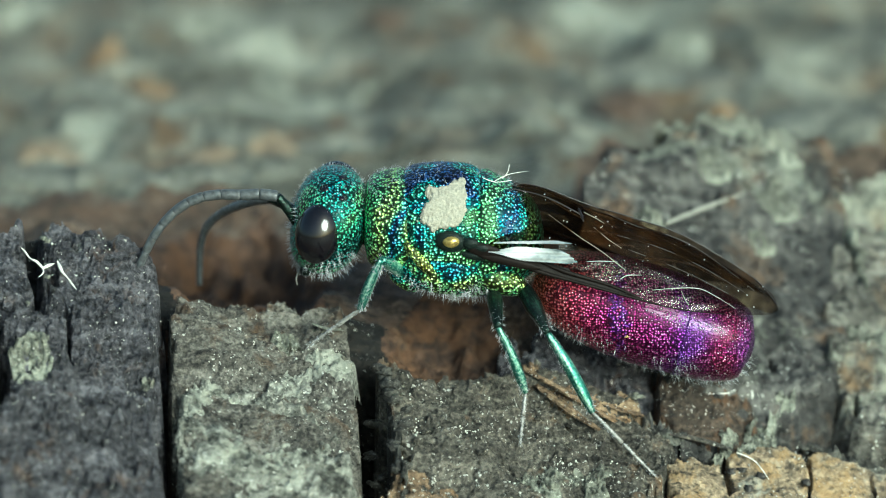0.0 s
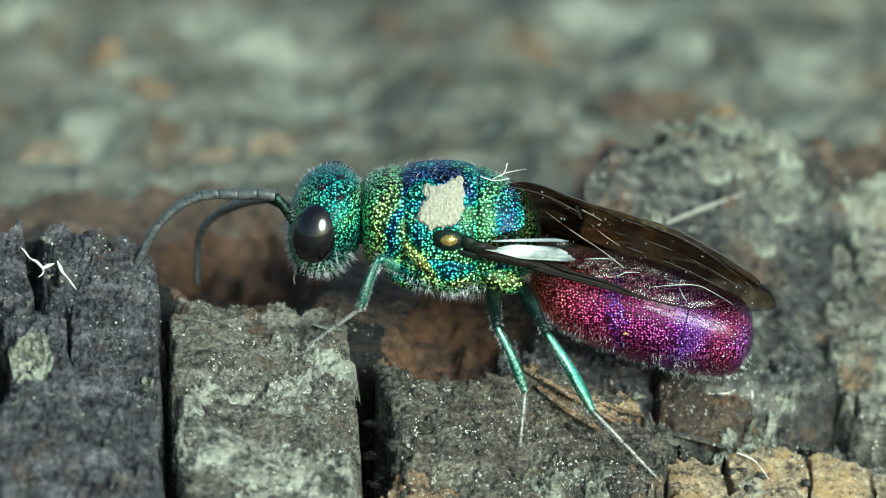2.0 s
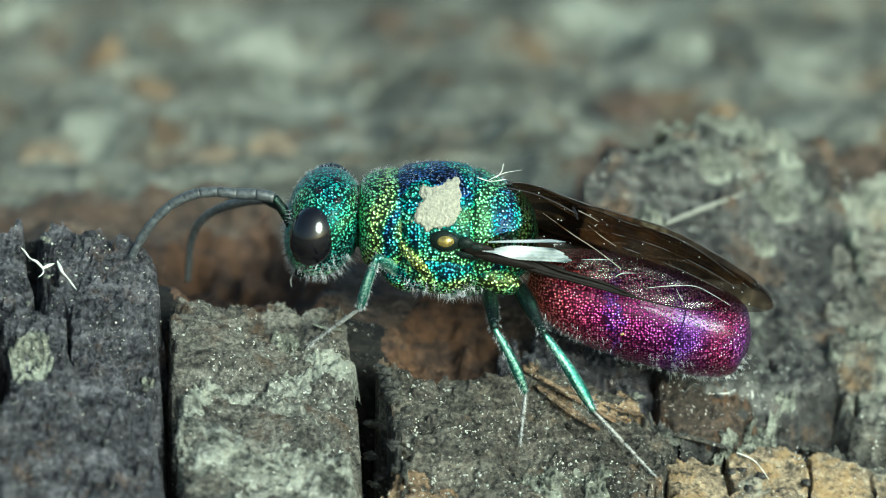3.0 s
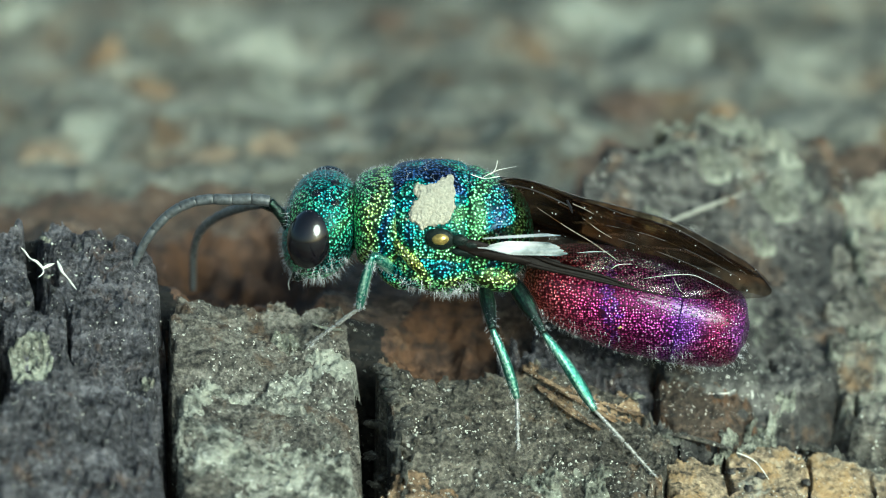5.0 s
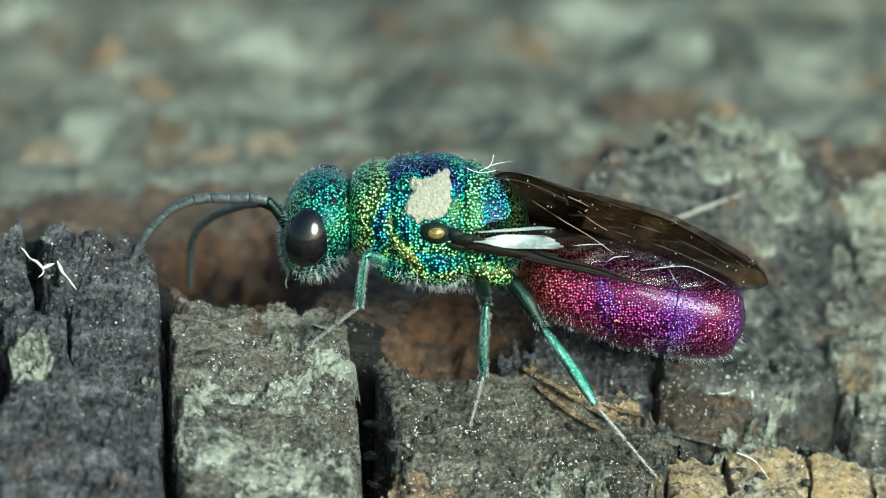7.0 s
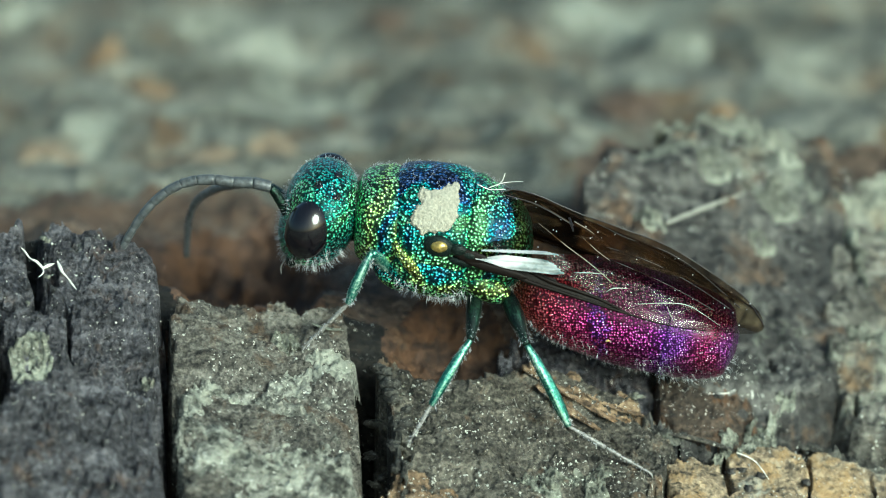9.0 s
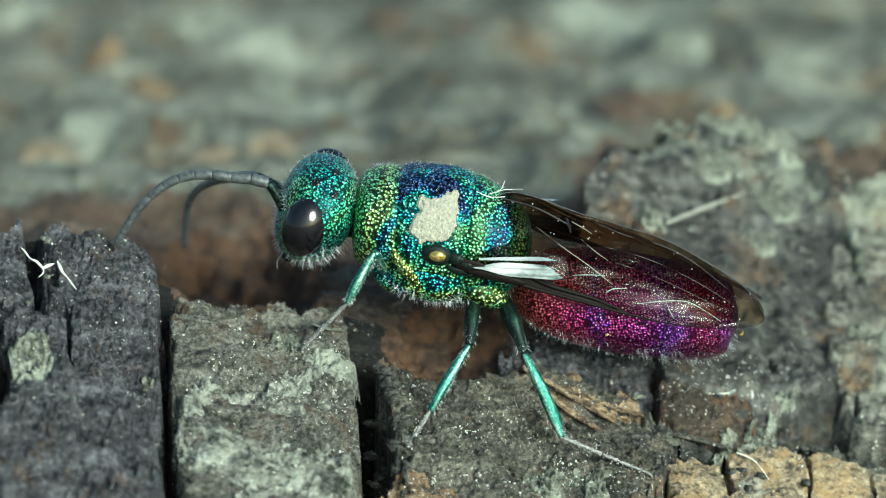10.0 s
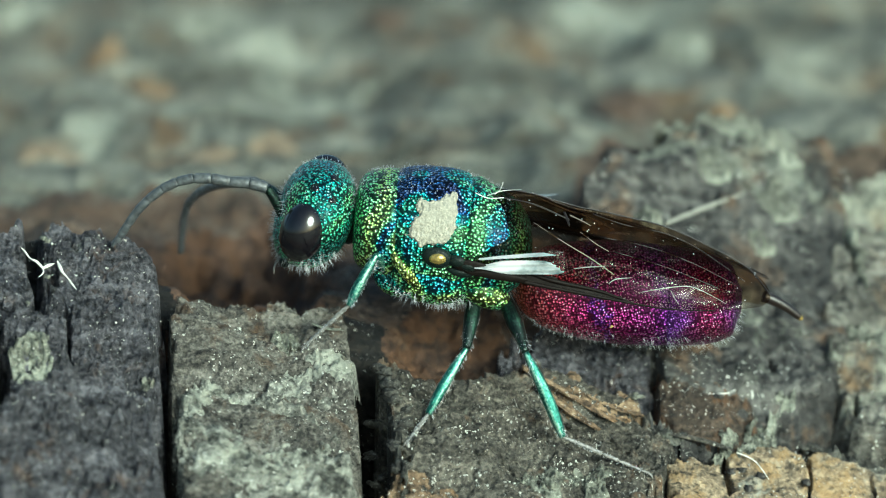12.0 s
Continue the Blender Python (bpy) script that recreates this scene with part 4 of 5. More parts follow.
    # the paint mark on the scutum
    v, _ = loft(SCUTUM_RINGS, 330, 560, 2.15)
    ring, side = v.shape[:2]
    c = v.reshape(-1, 3)
    d = np.hypot((c[:, 0] - 0.03 - 0.30 * (c[:, 2] - 1.15)) / 0.46, (c[:, 2] - 1.15) / 0.40) + 0.40 * fbm(c[:, 0] + 3, c[:, 2], 0.34, 4, 77)
    ok = (c[:, 1] < 0) & (d < 1.0)
    faces = np.asarray(grid_faces(ring, side, True))
    faces = faces[ok[faces].all(1)]
    used = np.unique(faces)
    remap = np.zeros(len(c), int)
    remap[used] = np.arange(len(used))
    out = c[used] - np.array((0.14, 0.0, 0.38))
    out[:, 0] *= 0.1
    out /= np.linalg.norm(out, axis=1, keepdims=True)
    thick_ = 0.012 + 0.045 * step(0.0, 0.12, 1.0 - d[used]) + 0.02 * fbm(c[used, 0], c[used, 2], 0.12, 3, 78)
    piece("paint_mark", mesh_of("paint_mark", c[used] + out * thick_[:, None] - np.array(pivot), remap[faces].tolist()), PAINT, wasp, own(pivot), "dried cream paint mark")
    # curled fibres stuck to the scutellum
    for pts in ([(0.95, -0.25, 1.42), (1.10, -0.3, 1.52), (1.3, -0.3, 1.6), (1.62, -0.32, 1.66)], [(1.12, -0.3, 1.5), (1.22, -0.3, 1.62), (1.26, -0.3, 1.78)], [(0.75, -0.4, 1.55), (1.0, -0.42, 1.47), (1.3, -0.4, 1.5)]):
        v, f = tube(pts, [0.008, 0.010, 0.008, 0.003][:len(pts)], 6)
        piece("stuck_fibre", mesh_of("stuck_fibre", np.array(v) - np.array(pivot), f), FIBRE, wasp, own(pivot), "pale curled fibre")


HEAD_AT = (-2.15, 0.0, 0.58)


def head():
    v, f = dome((0, 0, 0), (0.74, 1.16, 1.03), 72, 96, 2.25, (0, 8, 0))
    g = v.reshape(72, 96, 3)
    # face flattened and narrowed to the mouth
    low = np.clip(-v[:, 2] / 1.03, 0, 1)
    v[:, 1] *= 1 - 0.22 * low
    v[:, 0] -= 0.12 * low
    lean = np.array(Euler((radians(14), 0, 0)).to_matrix()).T
    top = piece("head", mesh_of("head", v, f), HEAD, wasp, own(HEAD_AT), "pitted green head with short pale hair")
    for y in (-1, 1):
        e, fe = dome((-0.21, -0.92, 0.27) if y < 0 else (0.08, 0.70, 0.335), (0.43, 0.38, 0.58) if y < 0 else (0.46, 0.42, 0.50), 40, 56, 2.0, (-26, 12, 0) if y < 0 else (-16, 12, 0))
        piece("eye", mesh_of("eye", e @ lean, fe), EYEBLACK, top, label="glossy black compound eye")
    for x, y, z in ((-0.06, -0.45, 0.93), (0.22, -0.62, 0.85), (0.22, -0.12, 0.99)):
        out = (abs(x / 0.74) ** 2.25 + abs(y / 1.16) ** 2.25 + abs(z / 1.03) ** 2.25) ** (-1 / 2.25)
        e, fe = dome((x * out, y * out, z * out), (0.085, 0.085, 0.055), 12, 16)
        piece("ocellus", mesh_of("ocellus", e @ lean, fe), EYEBLACK, top, label="small dark ocellus")
        e, fe = dome((x * out, y * out, z * out), (0.125, 0.125, 0.035), 10, 20, turn=(math.degrees(math.atan2(-y, z)), 0, 0))
        piece("ocellus_ring", mesh_of("ocellus_ring", e @ lean, fe), DUSK, top, label="dark ring round an ocellus")
    for y in (-1, 1):
        e, fe = dome((-0.46, y * 0.30, -0.86), (0.13, 0.26, 0.15), 16, 24, 2.2, (0, 20, 0))
        piece("mandible", mesh_of("mandible", e, fe), DUSK, top, label="dark mandible")
        e, fe = tube([(-0.60, y * 0.3, -0.92), (-0.66, y * 0.32, -1.06), (-0.64, y * 0.33, -1.2)], [0.018, 0.017, 0.008], 8)
        piece("palp", mesh_of("palp", e, fe), FOOT, top, label="pale jointed palp")
    e, fe = dome((0.66, 0, -0.02), (0.30, 0.5, 0.45), 20, 30)
    piece("neck", mesh_of("neck", e, fe), DUSK, top, label="dark neck")
    p, n = surface_samples(g, 420, 7, lambda p, n: (n[:, 2] > 0.2))
    bristles("crown_hair", p, n, top, (0, 0, 0), (0.04, 0.09), (0, 0, 0), 8, 0.003)
    p, n = surface_samples(g, 380, 9, lambda p, n: (n[:, 2] < -0.45))
    bristles("beard", p, n, top, (0, 0, 0), (0.11, 0.22), (0.15, 0, -0.3), 10, 0.0038)
    p, n = surface_samples(g, 260, 19, lambda p, n: (n[:, 0] < -0.55) & (n[:, 2] < 0.3))
    bristles("face_hair", p, n, top, (0, 0, 0), (0.08, 0.15), (-0.2, 0, -0.2), 12)
    return top


def antenna(points, thick, seed):
    """A jointed antenna; its origin is the first point."""
    base = np.array(points[0])
    p = np.array(points) - base
    stem = piece("antenna", mesh_of("antenna", *tube([p[0] * 1.0, p[0] * 0.5 + p[1] * 0.5 + np.array([0.03, 0, 0]), p[1]], [0.08, 0.10, 0.085], 12)), THIGH, wasp, own(points[0]), "jointed grey black antenna with green base")
    s = np.linspace(1, len(p) - 1, 12)
    q = catmull(p, s)
    for k in range(11):
        r = thick * (1.0 - 0.035 * k)
        a, b = q[k], q[k + 1]
        v, f = tube([a, a * 0.9 + b * 0.1, (a + b) / 2, a * 0.1 + b * 0.9, b], [r * 0.88, r, r * 1.02, r * 0.99, r * 0.86 if k < 10 else r * 0.35], 14, 3)
        piece("antenna_segment", mesh_of("antenna_segment", v, f), HORN, stem)
    return stem


GASTER_AT = (1.75, 0.0, -0.617)


def gaster():
    """The abdomen: three ringed plates along a slanting axis."""
    k = 0.01084
    prof = [(0, 14), (18, 44), (60, 70), (120, 82), (200, 87), (262, 84), (318, 79), (358, 72), (386, 61), (402, 46), (410, 20)]
    st = [(a * k, 0.0, h * k, h * k * 1.12, 0.0) for a, h in prof]
    cuts = [(0.0, 1.28), (1.22, 3.02), (2.96, 4.44)]
    turn = np.array(Euler((0, radians(18.2), 0)).to_matrix())
    root = None
    allv = []
    for n, (a, b) in enumerate(cuts):
        xs = np.linspace(a, b, 9)
        v = smooth_curve(st, xs)
        grow = 1.0 + 0.018 * n
        rows = []
        for x, r in zip(xs, v):
            lip = 1.0 if 0.03 < (b - x) or n == 2 else 0.985
            rows.append((x, 0.0, r[1] * grow * lip, r[2] * grow * lip, 0.10))
        if n < 2:
            rows.append((b + 0.02, 0.0, rows[-1][2] * 0.94, rows[-1][3] * 0.94, 0.10))
        g, f = loft(rows, 64, 88, 2.15, 0.8)
        w = g @ turn.T
        allv.append(w)
        ob = piece("abdomen" if n == 0 else "tergite", mesh_of("abdomen", w.reshape(-1, 3), f), GASTER_END if n == 2 else GASTER, wasp if n == 0 else root, own(GASTER_AT) if n == 0 else (0, 0, 0), "crimson and violet pitted abdomen plate")
        root = root or ob
    p, n = surface_samples(allv[1], 260, 71, lambda p, n: n[:, 2] < -0.35)
    bristles("fringe", p, n, root, (0, 0, 0), (0.06, 0.13), (0.25, -0.1, -0.3), 72, 0.0036)
    p, n = surface_samples(allv[2], 220, 73, lambda p, n: n[:, 2] < -0.35)
    bristles("fringe", p, n, root, (0, 0, 0), (0.08, 0.19), (0.5, -0.1, -0.3), 74, 0.0036)
    p, n = surface_samples(allv[0], 220, 75, lambda p, n: n[:, 2] < -0.3)
    bristles("fringe", p, n, root, (0, 0, 0), (0.06, 0.12), (0.2, -0.1, -0.3), 76)
    v, f = lump(0.055, 9, 0.7, 0.6)
    piece("stuck_grain", mesh_of("stuck_grain", v + np.array((1.75, -1.01, -0.80)), f), OCHREGRAIN, root, label="small ochre grain stuck to the abdomen")
    for y in (-0.36, -0.12, 0.12, 0.36):
        v, f = tube([(4.15, y, -0.15), (4.30, y * 0.96, -0.17), (4.42, y * 0.95, -0.19)], [0.06, 0.045, 0.008], 8)
        piece("tooth", mesh_of("tooth", np.array(v) @ turn.T, f), GASTER, root, label="small crimson tooth")
    return root


def sting():
    v, f = tube([(0, 0, 0), (0.25, 0, 0.02), (0.55, 0, 0.0), (0.85, 0, -0.06)], [0.12, 0.11, 0.09, 0.07], 10)
    tip, ft = dome((0.86, 0, -0.06), (0.06, 0.06, 0.06), 10, 14)
    ob = piece("sting", mesh_of("sting", v, f), VEIN, wasp, own((5.5, 0, -1.9)), "dark brown sting tube")
    piece("sting_tip", mesh_of("sting_tip", tip, ft), AMBER, ob)
    return ob


WING_AT = (0.42, -1.22, 0.42)


def wing(side):
    """A folded forewing, a slanting smoky sheet from its hinge to its tip."""
    at = np.array([WING_AT[0], side * abs(WING_AT[1]), WING_AT[2]])
    # inner edge along the back, outer edge along the flank (x, y, z)
    inner = [(0, 0.55, -0.92, 0.62), (0.14, 0.98, -0.45, 1.18), (0.22, 1.45, -0.06, 1.33), (0.42, 2.87, 0.02, 0.86), (0.68, 4.5, 0.05, 0.30), (0.86, 5.6, 0.0, -0.33), (0.95, 6.2, -0.16, -0.74), (0.985, 6.38, -0.34, -0.92), (1.0, 6.42, -0.52, -1.0)]
    outer = [(0, 0.42, -1.24, 0.36), (0.14, 1.24, -1.26, 0.14), (0.34, 2.30, -1.27, -0.18), (0.54, 3.38, -1.26, -0.50), (0.74, 4.45, -1.22, -0.79), (0.88, 5.5, -1.12, -0.95), (0.95, 6.0, -0.98, -1.0), (0.985, 6.28, -0.82, -1.04), (1.0, 6.39, -0.66, -1.04)]
    rows, cols = 130, 46
    s = np.linspace(0, 1, rows)
    a, b = smooth_curve(inner, s), smooth_curve(outer, s)
    t = np.linspace(0, 1, cols)[None, :, None]
    p = a[:, None] * (1 - t) + b[:, None] * t
    belly = np.sin(np.pi * t[..., 0]) * np.sin(np.pi * np.clip(s, 0, 1))[:, None] ** 0.7
    p[..., 1] -= 0.16 * belly
    p[..., 2] += 0.16 * belly
    fold = 0.012 * np.sin(t[..., 0] * 21 + 2 * s[:, None]) * np.sin(np.pi * t[..., 0])
    fold = fold + 0.02 * fbm(p[..., 0] * 0.5, p[..., 2] * 2, 0.5, 3, 91)
    p[..., 1] -= fold * 0.6
    p[..., 2] += fold
    q = p.copy()
    q[..., 1] *= -side
    ob = piece("forewing", mesh_of("forewing", q.reshape(-1, 3) - at, grid_faces(rows, cols)), SMOKE, wasp, own(at), "folded smoky brown forewing")
    ob.data.materials.append(HYALINE)
    ob.data.materials.append(COSTAL)
    fi, fj = np.meshgrid(np.arange(rows - 1) / (rows - 2), np.arange(cols - 1) / (cols - 2), indexing="ij")
    margin = 0.98 - 0.30 * np.sin(np.pi * np.clip((fi - 0.42) / 0.56, 0, 1)) ** 0.6 + 0.05 * np.sin(17 * fi)
    ob.data.polygons.foreach_set("material_index", np.where((fj > 0.86 + 0.14 * (fi / 0.60) ** 2) & (fi > 0.05), 2, fj > margin).ravel().astype(np.int32))

    def at_st(u, w):
        i, j = u * (rows - 1), w * (cols - 1)
        i0, j0 = min(int(i), rows - 2), min(int(j), cols - 2)
        fi, fj = i - i0, j - j0
        c = q[i0, j0] * (1 - fi) * (1 - fj) + q[i0 + 1, j0] * fi * (1 - fj) + q[i0, j0 + 1] * (1 - fi) * fj + q[i0 + 1, j0 + 1] * fi * fj
        return c - at

    lines = [("vein", [(k / 14, 0.0) for k in range(15)], [0.015] * 15, VEIN), ("vein", [(k / 14, 1.0) for k in range(13)], [0.03, 0.045, 0.045, 0.045, 0.045, 0.04, 0.04, 0.035, 0.03, 0.022, 0.016, 0.012, 0.01], COSTAL),
             ("vein", [(0.0, 0.8), (0.2, 0.88), (0.34, 0.93), (0.5, 0.94), (0.62, 1.0)], [0.03, 0.04, 0.05, 0.035, 0.02], COSTAL),
             ("vein", [(0.295, 0.356), (0.38, 0.49), (0.46, 0.61), (0.543, 0.733)], [0.005, 0.011, 0.012, 0.009], PALEVEIN),
             ("vein", [(0.426, 0.333), (0.473, 0.42), (0.519, 0.489)], [0.006, 0.011, 0.007], PALEVEIN),
             ("vein", [(0.194, 0.03), (0.295, 0.13), (0.395, 0.20)], [0.016, 0.016, 0.014], VEIN),
             ("vein", [(0.38, 0.12), (0.388, 0.20), (0.395, 0.29)], [0.022, 0.03, 0.012], VEIN),
             ("vein", [(0.395, 0.14), (0.43, 0.18), (0.457, 0.222)], [0.012, 0.012, 0.008], PALEVEIN),
             # SHEEN tubes: glints on the film and bright veins, drawn in pale colour.
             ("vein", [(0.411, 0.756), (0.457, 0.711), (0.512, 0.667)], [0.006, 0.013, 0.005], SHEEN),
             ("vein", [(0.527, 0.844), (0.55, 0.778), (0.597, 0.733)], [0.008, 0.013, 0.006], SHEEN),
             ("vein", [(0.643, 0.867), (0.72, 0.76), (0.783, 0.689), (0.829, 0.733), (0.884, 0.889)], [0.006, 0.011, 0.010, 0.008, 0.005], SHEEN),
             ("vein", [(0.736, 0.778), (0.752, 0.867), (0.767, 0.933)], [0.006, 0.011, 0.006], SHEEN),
             ("vein", [(0.46, 0.06), (0.558, 0.111), (0.68, 0.09), (0.775, 0.111), (0.86, 0.22), (0.922, 0.356)], [0.010] * 6, VEIN),
             ("vein", [(0.54, 0.48), (0.69, 0.511), (0.78, 0.56), (0.86, 0.644)], [0.009] * 4, VEIN),
             ("vein", [(0.50, 0.34), (0.64, 0.33), (0.78, 0.36), (0.90, 0.50)], [0.008] * 4, VEIN)]
    for name, uv, r, m in lines:
        v, f = tube([at_st(*c) for c in uv], r, 6, 6)
        piece(name, mesh_of(name, v, f), m, ob)
    # specks of dust on the film
    pick, dust = random.Random(31), []
    for _ in range(46):
        c = at_st(pick.uniform(0.2, 0.95), pick.uniform(0.02, 0.8)) + np.array([0, side * 0.012, 0.008])
        dust.append(dome(c, (pick.uniform(0.006, 0.015),) * 3, 5, 7))
    piece("wing_dust", mesh_of("wing_dust", *joined(dust)), HAIR, ob, label="pale specks of dust", kind="stuff")
    # added pale strips that stand in for the reflection at the wing's root
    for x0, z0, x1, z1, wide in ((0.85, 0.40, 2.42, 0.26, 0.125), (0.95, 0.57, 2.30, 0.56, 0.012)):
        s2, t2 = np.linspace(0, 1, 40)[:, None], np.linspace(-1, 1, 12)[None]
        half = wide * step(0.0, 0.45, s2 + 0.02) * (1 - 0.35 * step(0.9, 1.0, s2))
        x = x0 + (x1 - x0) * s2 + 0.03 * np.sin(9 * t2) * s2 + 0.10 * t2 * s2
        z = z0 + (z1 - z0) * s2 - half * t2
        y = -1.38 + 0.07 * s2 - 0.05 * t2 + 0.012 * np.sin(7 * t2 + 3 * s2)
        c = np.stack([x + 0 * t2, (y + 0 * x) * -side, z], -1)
        piece("wing_glare", mesh_of("wing_glare", c.reshape(-1, 3) - at, grid_faces(40, 12)), ROOT_GLARE, ob, label="pale strip painted as the reflection at the wing root")
    for c, size, tilt in (((0.78, -1.33, 0.40), (0.34, 0.05, 0.13), 12), ((1.25, -1.34, 0.18), (0.62, 0.045, 0.085), 13)):
        v, f = dome((c[0], c[1] * -side, c[2]), size, 16, 26, turn=(0, tilt, 0))
        piece("wing_hinge", mesh_of("wing_hinge", v - at, f), COSTAL, ob, label="black hinge plate")
    return ob


def limb_mesh(name, length, widths, sides=14):
    n = len(widths)
    pts = [(length * k / (n - 1), 0, 0.02 * length * math.sin(math.pi * k / (n - 1))) for k in range(n)]
    return tube(pts, widths, sides, 4)


def leg(kind, joints, side):
    """Thigh, shin and foot, each a rigid part that starts at its joint."""
    p = [np.array(j, dtype=float) for j in joints]
    lengths = [float(np.linalg.norm(b - a)) for a, b in zip(p, p[1:])]
    holder = tagged(new(kind + "_leg"), "slender metallic green leg with grey brown foot")
    holder.parent = wasp
    big = 1.15 if kind == "hind" else 1.0
    f = limb_mesh("femur", lengths[0], [0.10, 0.145 * big, 0.15 * big, 0.12, 0.075])
    t = limb_mesh("tibia", lengths[1], [0.055, 0.082 * big, 0.098 * big, 0.104 * big, 0.098 * big, 0.06])
    made = [piece("femur", mesh_of("femur", *f), THIGH if kind != "front" else SHIN, holder, own(p[0]), "dark green femur"),
            piece("tibia", mesh_of("tibia", *t), SHIN, holder, own(p[1]), "bright metallic green tibia")]
    parts = []
    x = 0.0
    for k, share in enumerate((0.46, 0.18, 0.14, 0.11, 0.11)):
        L = lengths[2] * share
        r = 0.046 - 0.004 * k
        parts.append(tube([(x, 0, 0), (x + L * 0.5, 0, 0.006), (x + L * 0.97, 0, 0)], [r * 0.7, r * 0.9, r], 10, 3))
        x += L
    for c in (-1, 1):
        parts.append(tube([(x - 0.02, 0, 0), (x + 0.04, c * 0.03, -0.01), (x + 0.075, c * 0.05, -0.05)], [0.02, 0.016, 0.004], 6, 3))
    made.append(piece("tarsus", mesh_of("tarsus", *joined(parts)), FOOT, holder, own(p[2]), "grey brown jointed tarsus"))
    r = random.Random(len(kind))
    for which, L, rad, many in ((1, lengths[1], 0.090, 210), (0, lengths[0], 0.12, 190), (2, lengths[2], 0.036, 80)):
        spots, normals = [], []
        for _ in range(many):
            a, u = r.uniform(0, 2 * math.pi), r.uniform(0.08, 1.0)
            nn = Vector((0.35, math.cos(a), math.sin(a)))
            spots.append((u * L, math.cos(a) * rad * 0.9, math.sin(a) * rad * 0.9))
            normals.append(nn)
        bristles("leg_hair", spots, normals, made[which], (0, 0, 0), (0.04, 0.09) if which < 2 else (0.03, 0.05), (0.6, 0, 0), 90 + which, 0.0044)
    return made, lengths


thorax()
head_part = head()
near_antenna = antenna([(-2.80, -0.42, 0.66), (-3.14, -0.45, 1.20), (-3.79, -0.45, 1.22), (-4.43, -0.45, 1.22), (-4.97, -0.45, 1.0), (-5.41, -0.45, 0.55), (-5.69, -0.45, 0.04), (-5.90, -0.45, -0.45)], 0.112, 1)
far_antenna = antenna([(-2.80, 0.45, 0.62), (-3.36, 1.0, 0.70), (-3.88, 1.4, 0.47), (-4.28, 1.8, 0.19), (-4.62, 2.1, -0.16), (-4.79, 2.3, -0.57), (-4.84, 2.4, -1.05), (-4.85, 2.4, -1.56)], 0.10, 2)
abdomen = gaster()
sting_part = sting()
near_wing, far_wing = wing(-1), wing(1)

# rest joints: hip, knee, ankle, toe
JOINTS = {"front": [(-0.55, -0.62, -0.42), (-1.16, -1.30, 0.21), (-1.57, -1.25, -0.80), (-2.57, -1.15, -1.57)],
          "mid": [(0.93, -0.62, -0.45), (1.04, -1.70, -1.00), (1.565, -1.60, -2.34), (1.46, -1.99, -3.22)],
          "hind": [(1.45, -0.62, -0.45), (1.98, -1.60, -1.15), (2.83, -1.80, -2.67), (4.09, -2.03, -3.95)]}
FAR = {"front": [(-0.55, 0.62, -0.42), (-1.0, 1.3, -0.2), (-0.95, 1.7, -0.9), (-0.6, 2.0, -1.5)],
       "mid": [(0.93, 0.62, -0.45), (1.0, 1.5, -0.7), (1.2, 1.9, -1.5), (1.3, 2.1, -2.0)],
       "hind": [(1.45, 0.62, -0.45), (1.9, 1.5, -0.9), (2.4, 1.9, -1.7), (3.0, 2.0, -2.1)]}
LEGS = {k: leg(k, v, -1) for k, v in JOINTS.items()}
FAR_LEGS = {k: leg(k, v, 1) for k, v in FAR.items()}

# ---- what moves: tables of seconds and values, in millimetres and degrees ----
BODY = [(0, 0, 0, 0, 0, 0), (1, 0, 0, 0, 0, 0), (1.5, -.033, .022, 0, 0, 0), (2, -.043, .033, 0, 0, 0), (2.5, -.076, .054, -.2, 0, 0), (3, -.105, .011, -.4, 0, 0), (5, -.20, .054, -1.3, 0, 0), (5.5, -.23, .076, -1.6, 0, 0), (6, -.235, .087, -1.8, 0, 0), (6.5, -.26, .12, -1.6, 0, 0), (7, -.28, .173, -1, 0, 0), (7.2, -.28, .19, -.7, 0, 0), (8.8, -.16, .02, 4.2, -1.5, 2), (9, -.17, -.02, 5, -2, 3), (9.5, -.22, -.03, 8, -3, 8), (10, -.19, -.07, 6, -2, 9), (10.5, -.20, -.09, 5, -2, 8.5), (11, -.19, -.11, 4, -2, 9), (12, -.19, -.12, 4.5, -2, 9)]
HEADS = [(0, 0, 0, 0, 0), (1, 0, .01, 0, 0), (1.5, -.027, .01, 0, 0), (2.5, -.07, .005, 0, 0), (3, -.108, -.043, 0, 0), (5, -.152, -.098, 0, 0), (6, -.168, -.108, 0, 0), (7, -.195, -.07, .3, 0), (7.2, -.195, -.06, .5, 0), (8.8, -.173, .11, 5, 4), (9, -.184, .145, 6, 5), (9.5, -.206, .27, 6.5, 7), (10, -.24, .23, 7, 7), (10.5, -.27, .195, 7.5, 7), (11, -.27, .155, 8, 6), (12, -.28, .11, 8, 6)]
GASTERS = [(0, 0), (1, .5), (2.5, -1.4), (3, -1), (5, -3.2), (6, -3.5), (7, -4), (7.2, -4), (8.8, -3), (9, -3), (9.5, -4), (10, -8.5), (10.5, -15), (11, -16.5), (11.5, -15.5), (12, -13.5)]
WINGS = [(0, 0), (.5, .3), (1, .2), (2.5, -.6), (3, -.5), (5, -2.8), (6, -3.1), (7, -3.4), (7.2, -3.4), (8.8, 1.5), (9, 2.5), (9.5, 4), (10, .4), (10.5, -4.9), (11, -6), (11.5, -5.7), (12, -4)]
SLIDE = [(0, 0, 0), (7.2, 0, 0), (8.8, -.08, .03), (9.5, -.12, .05), (10.5, -.14, .08), (12, -.14, .08)]
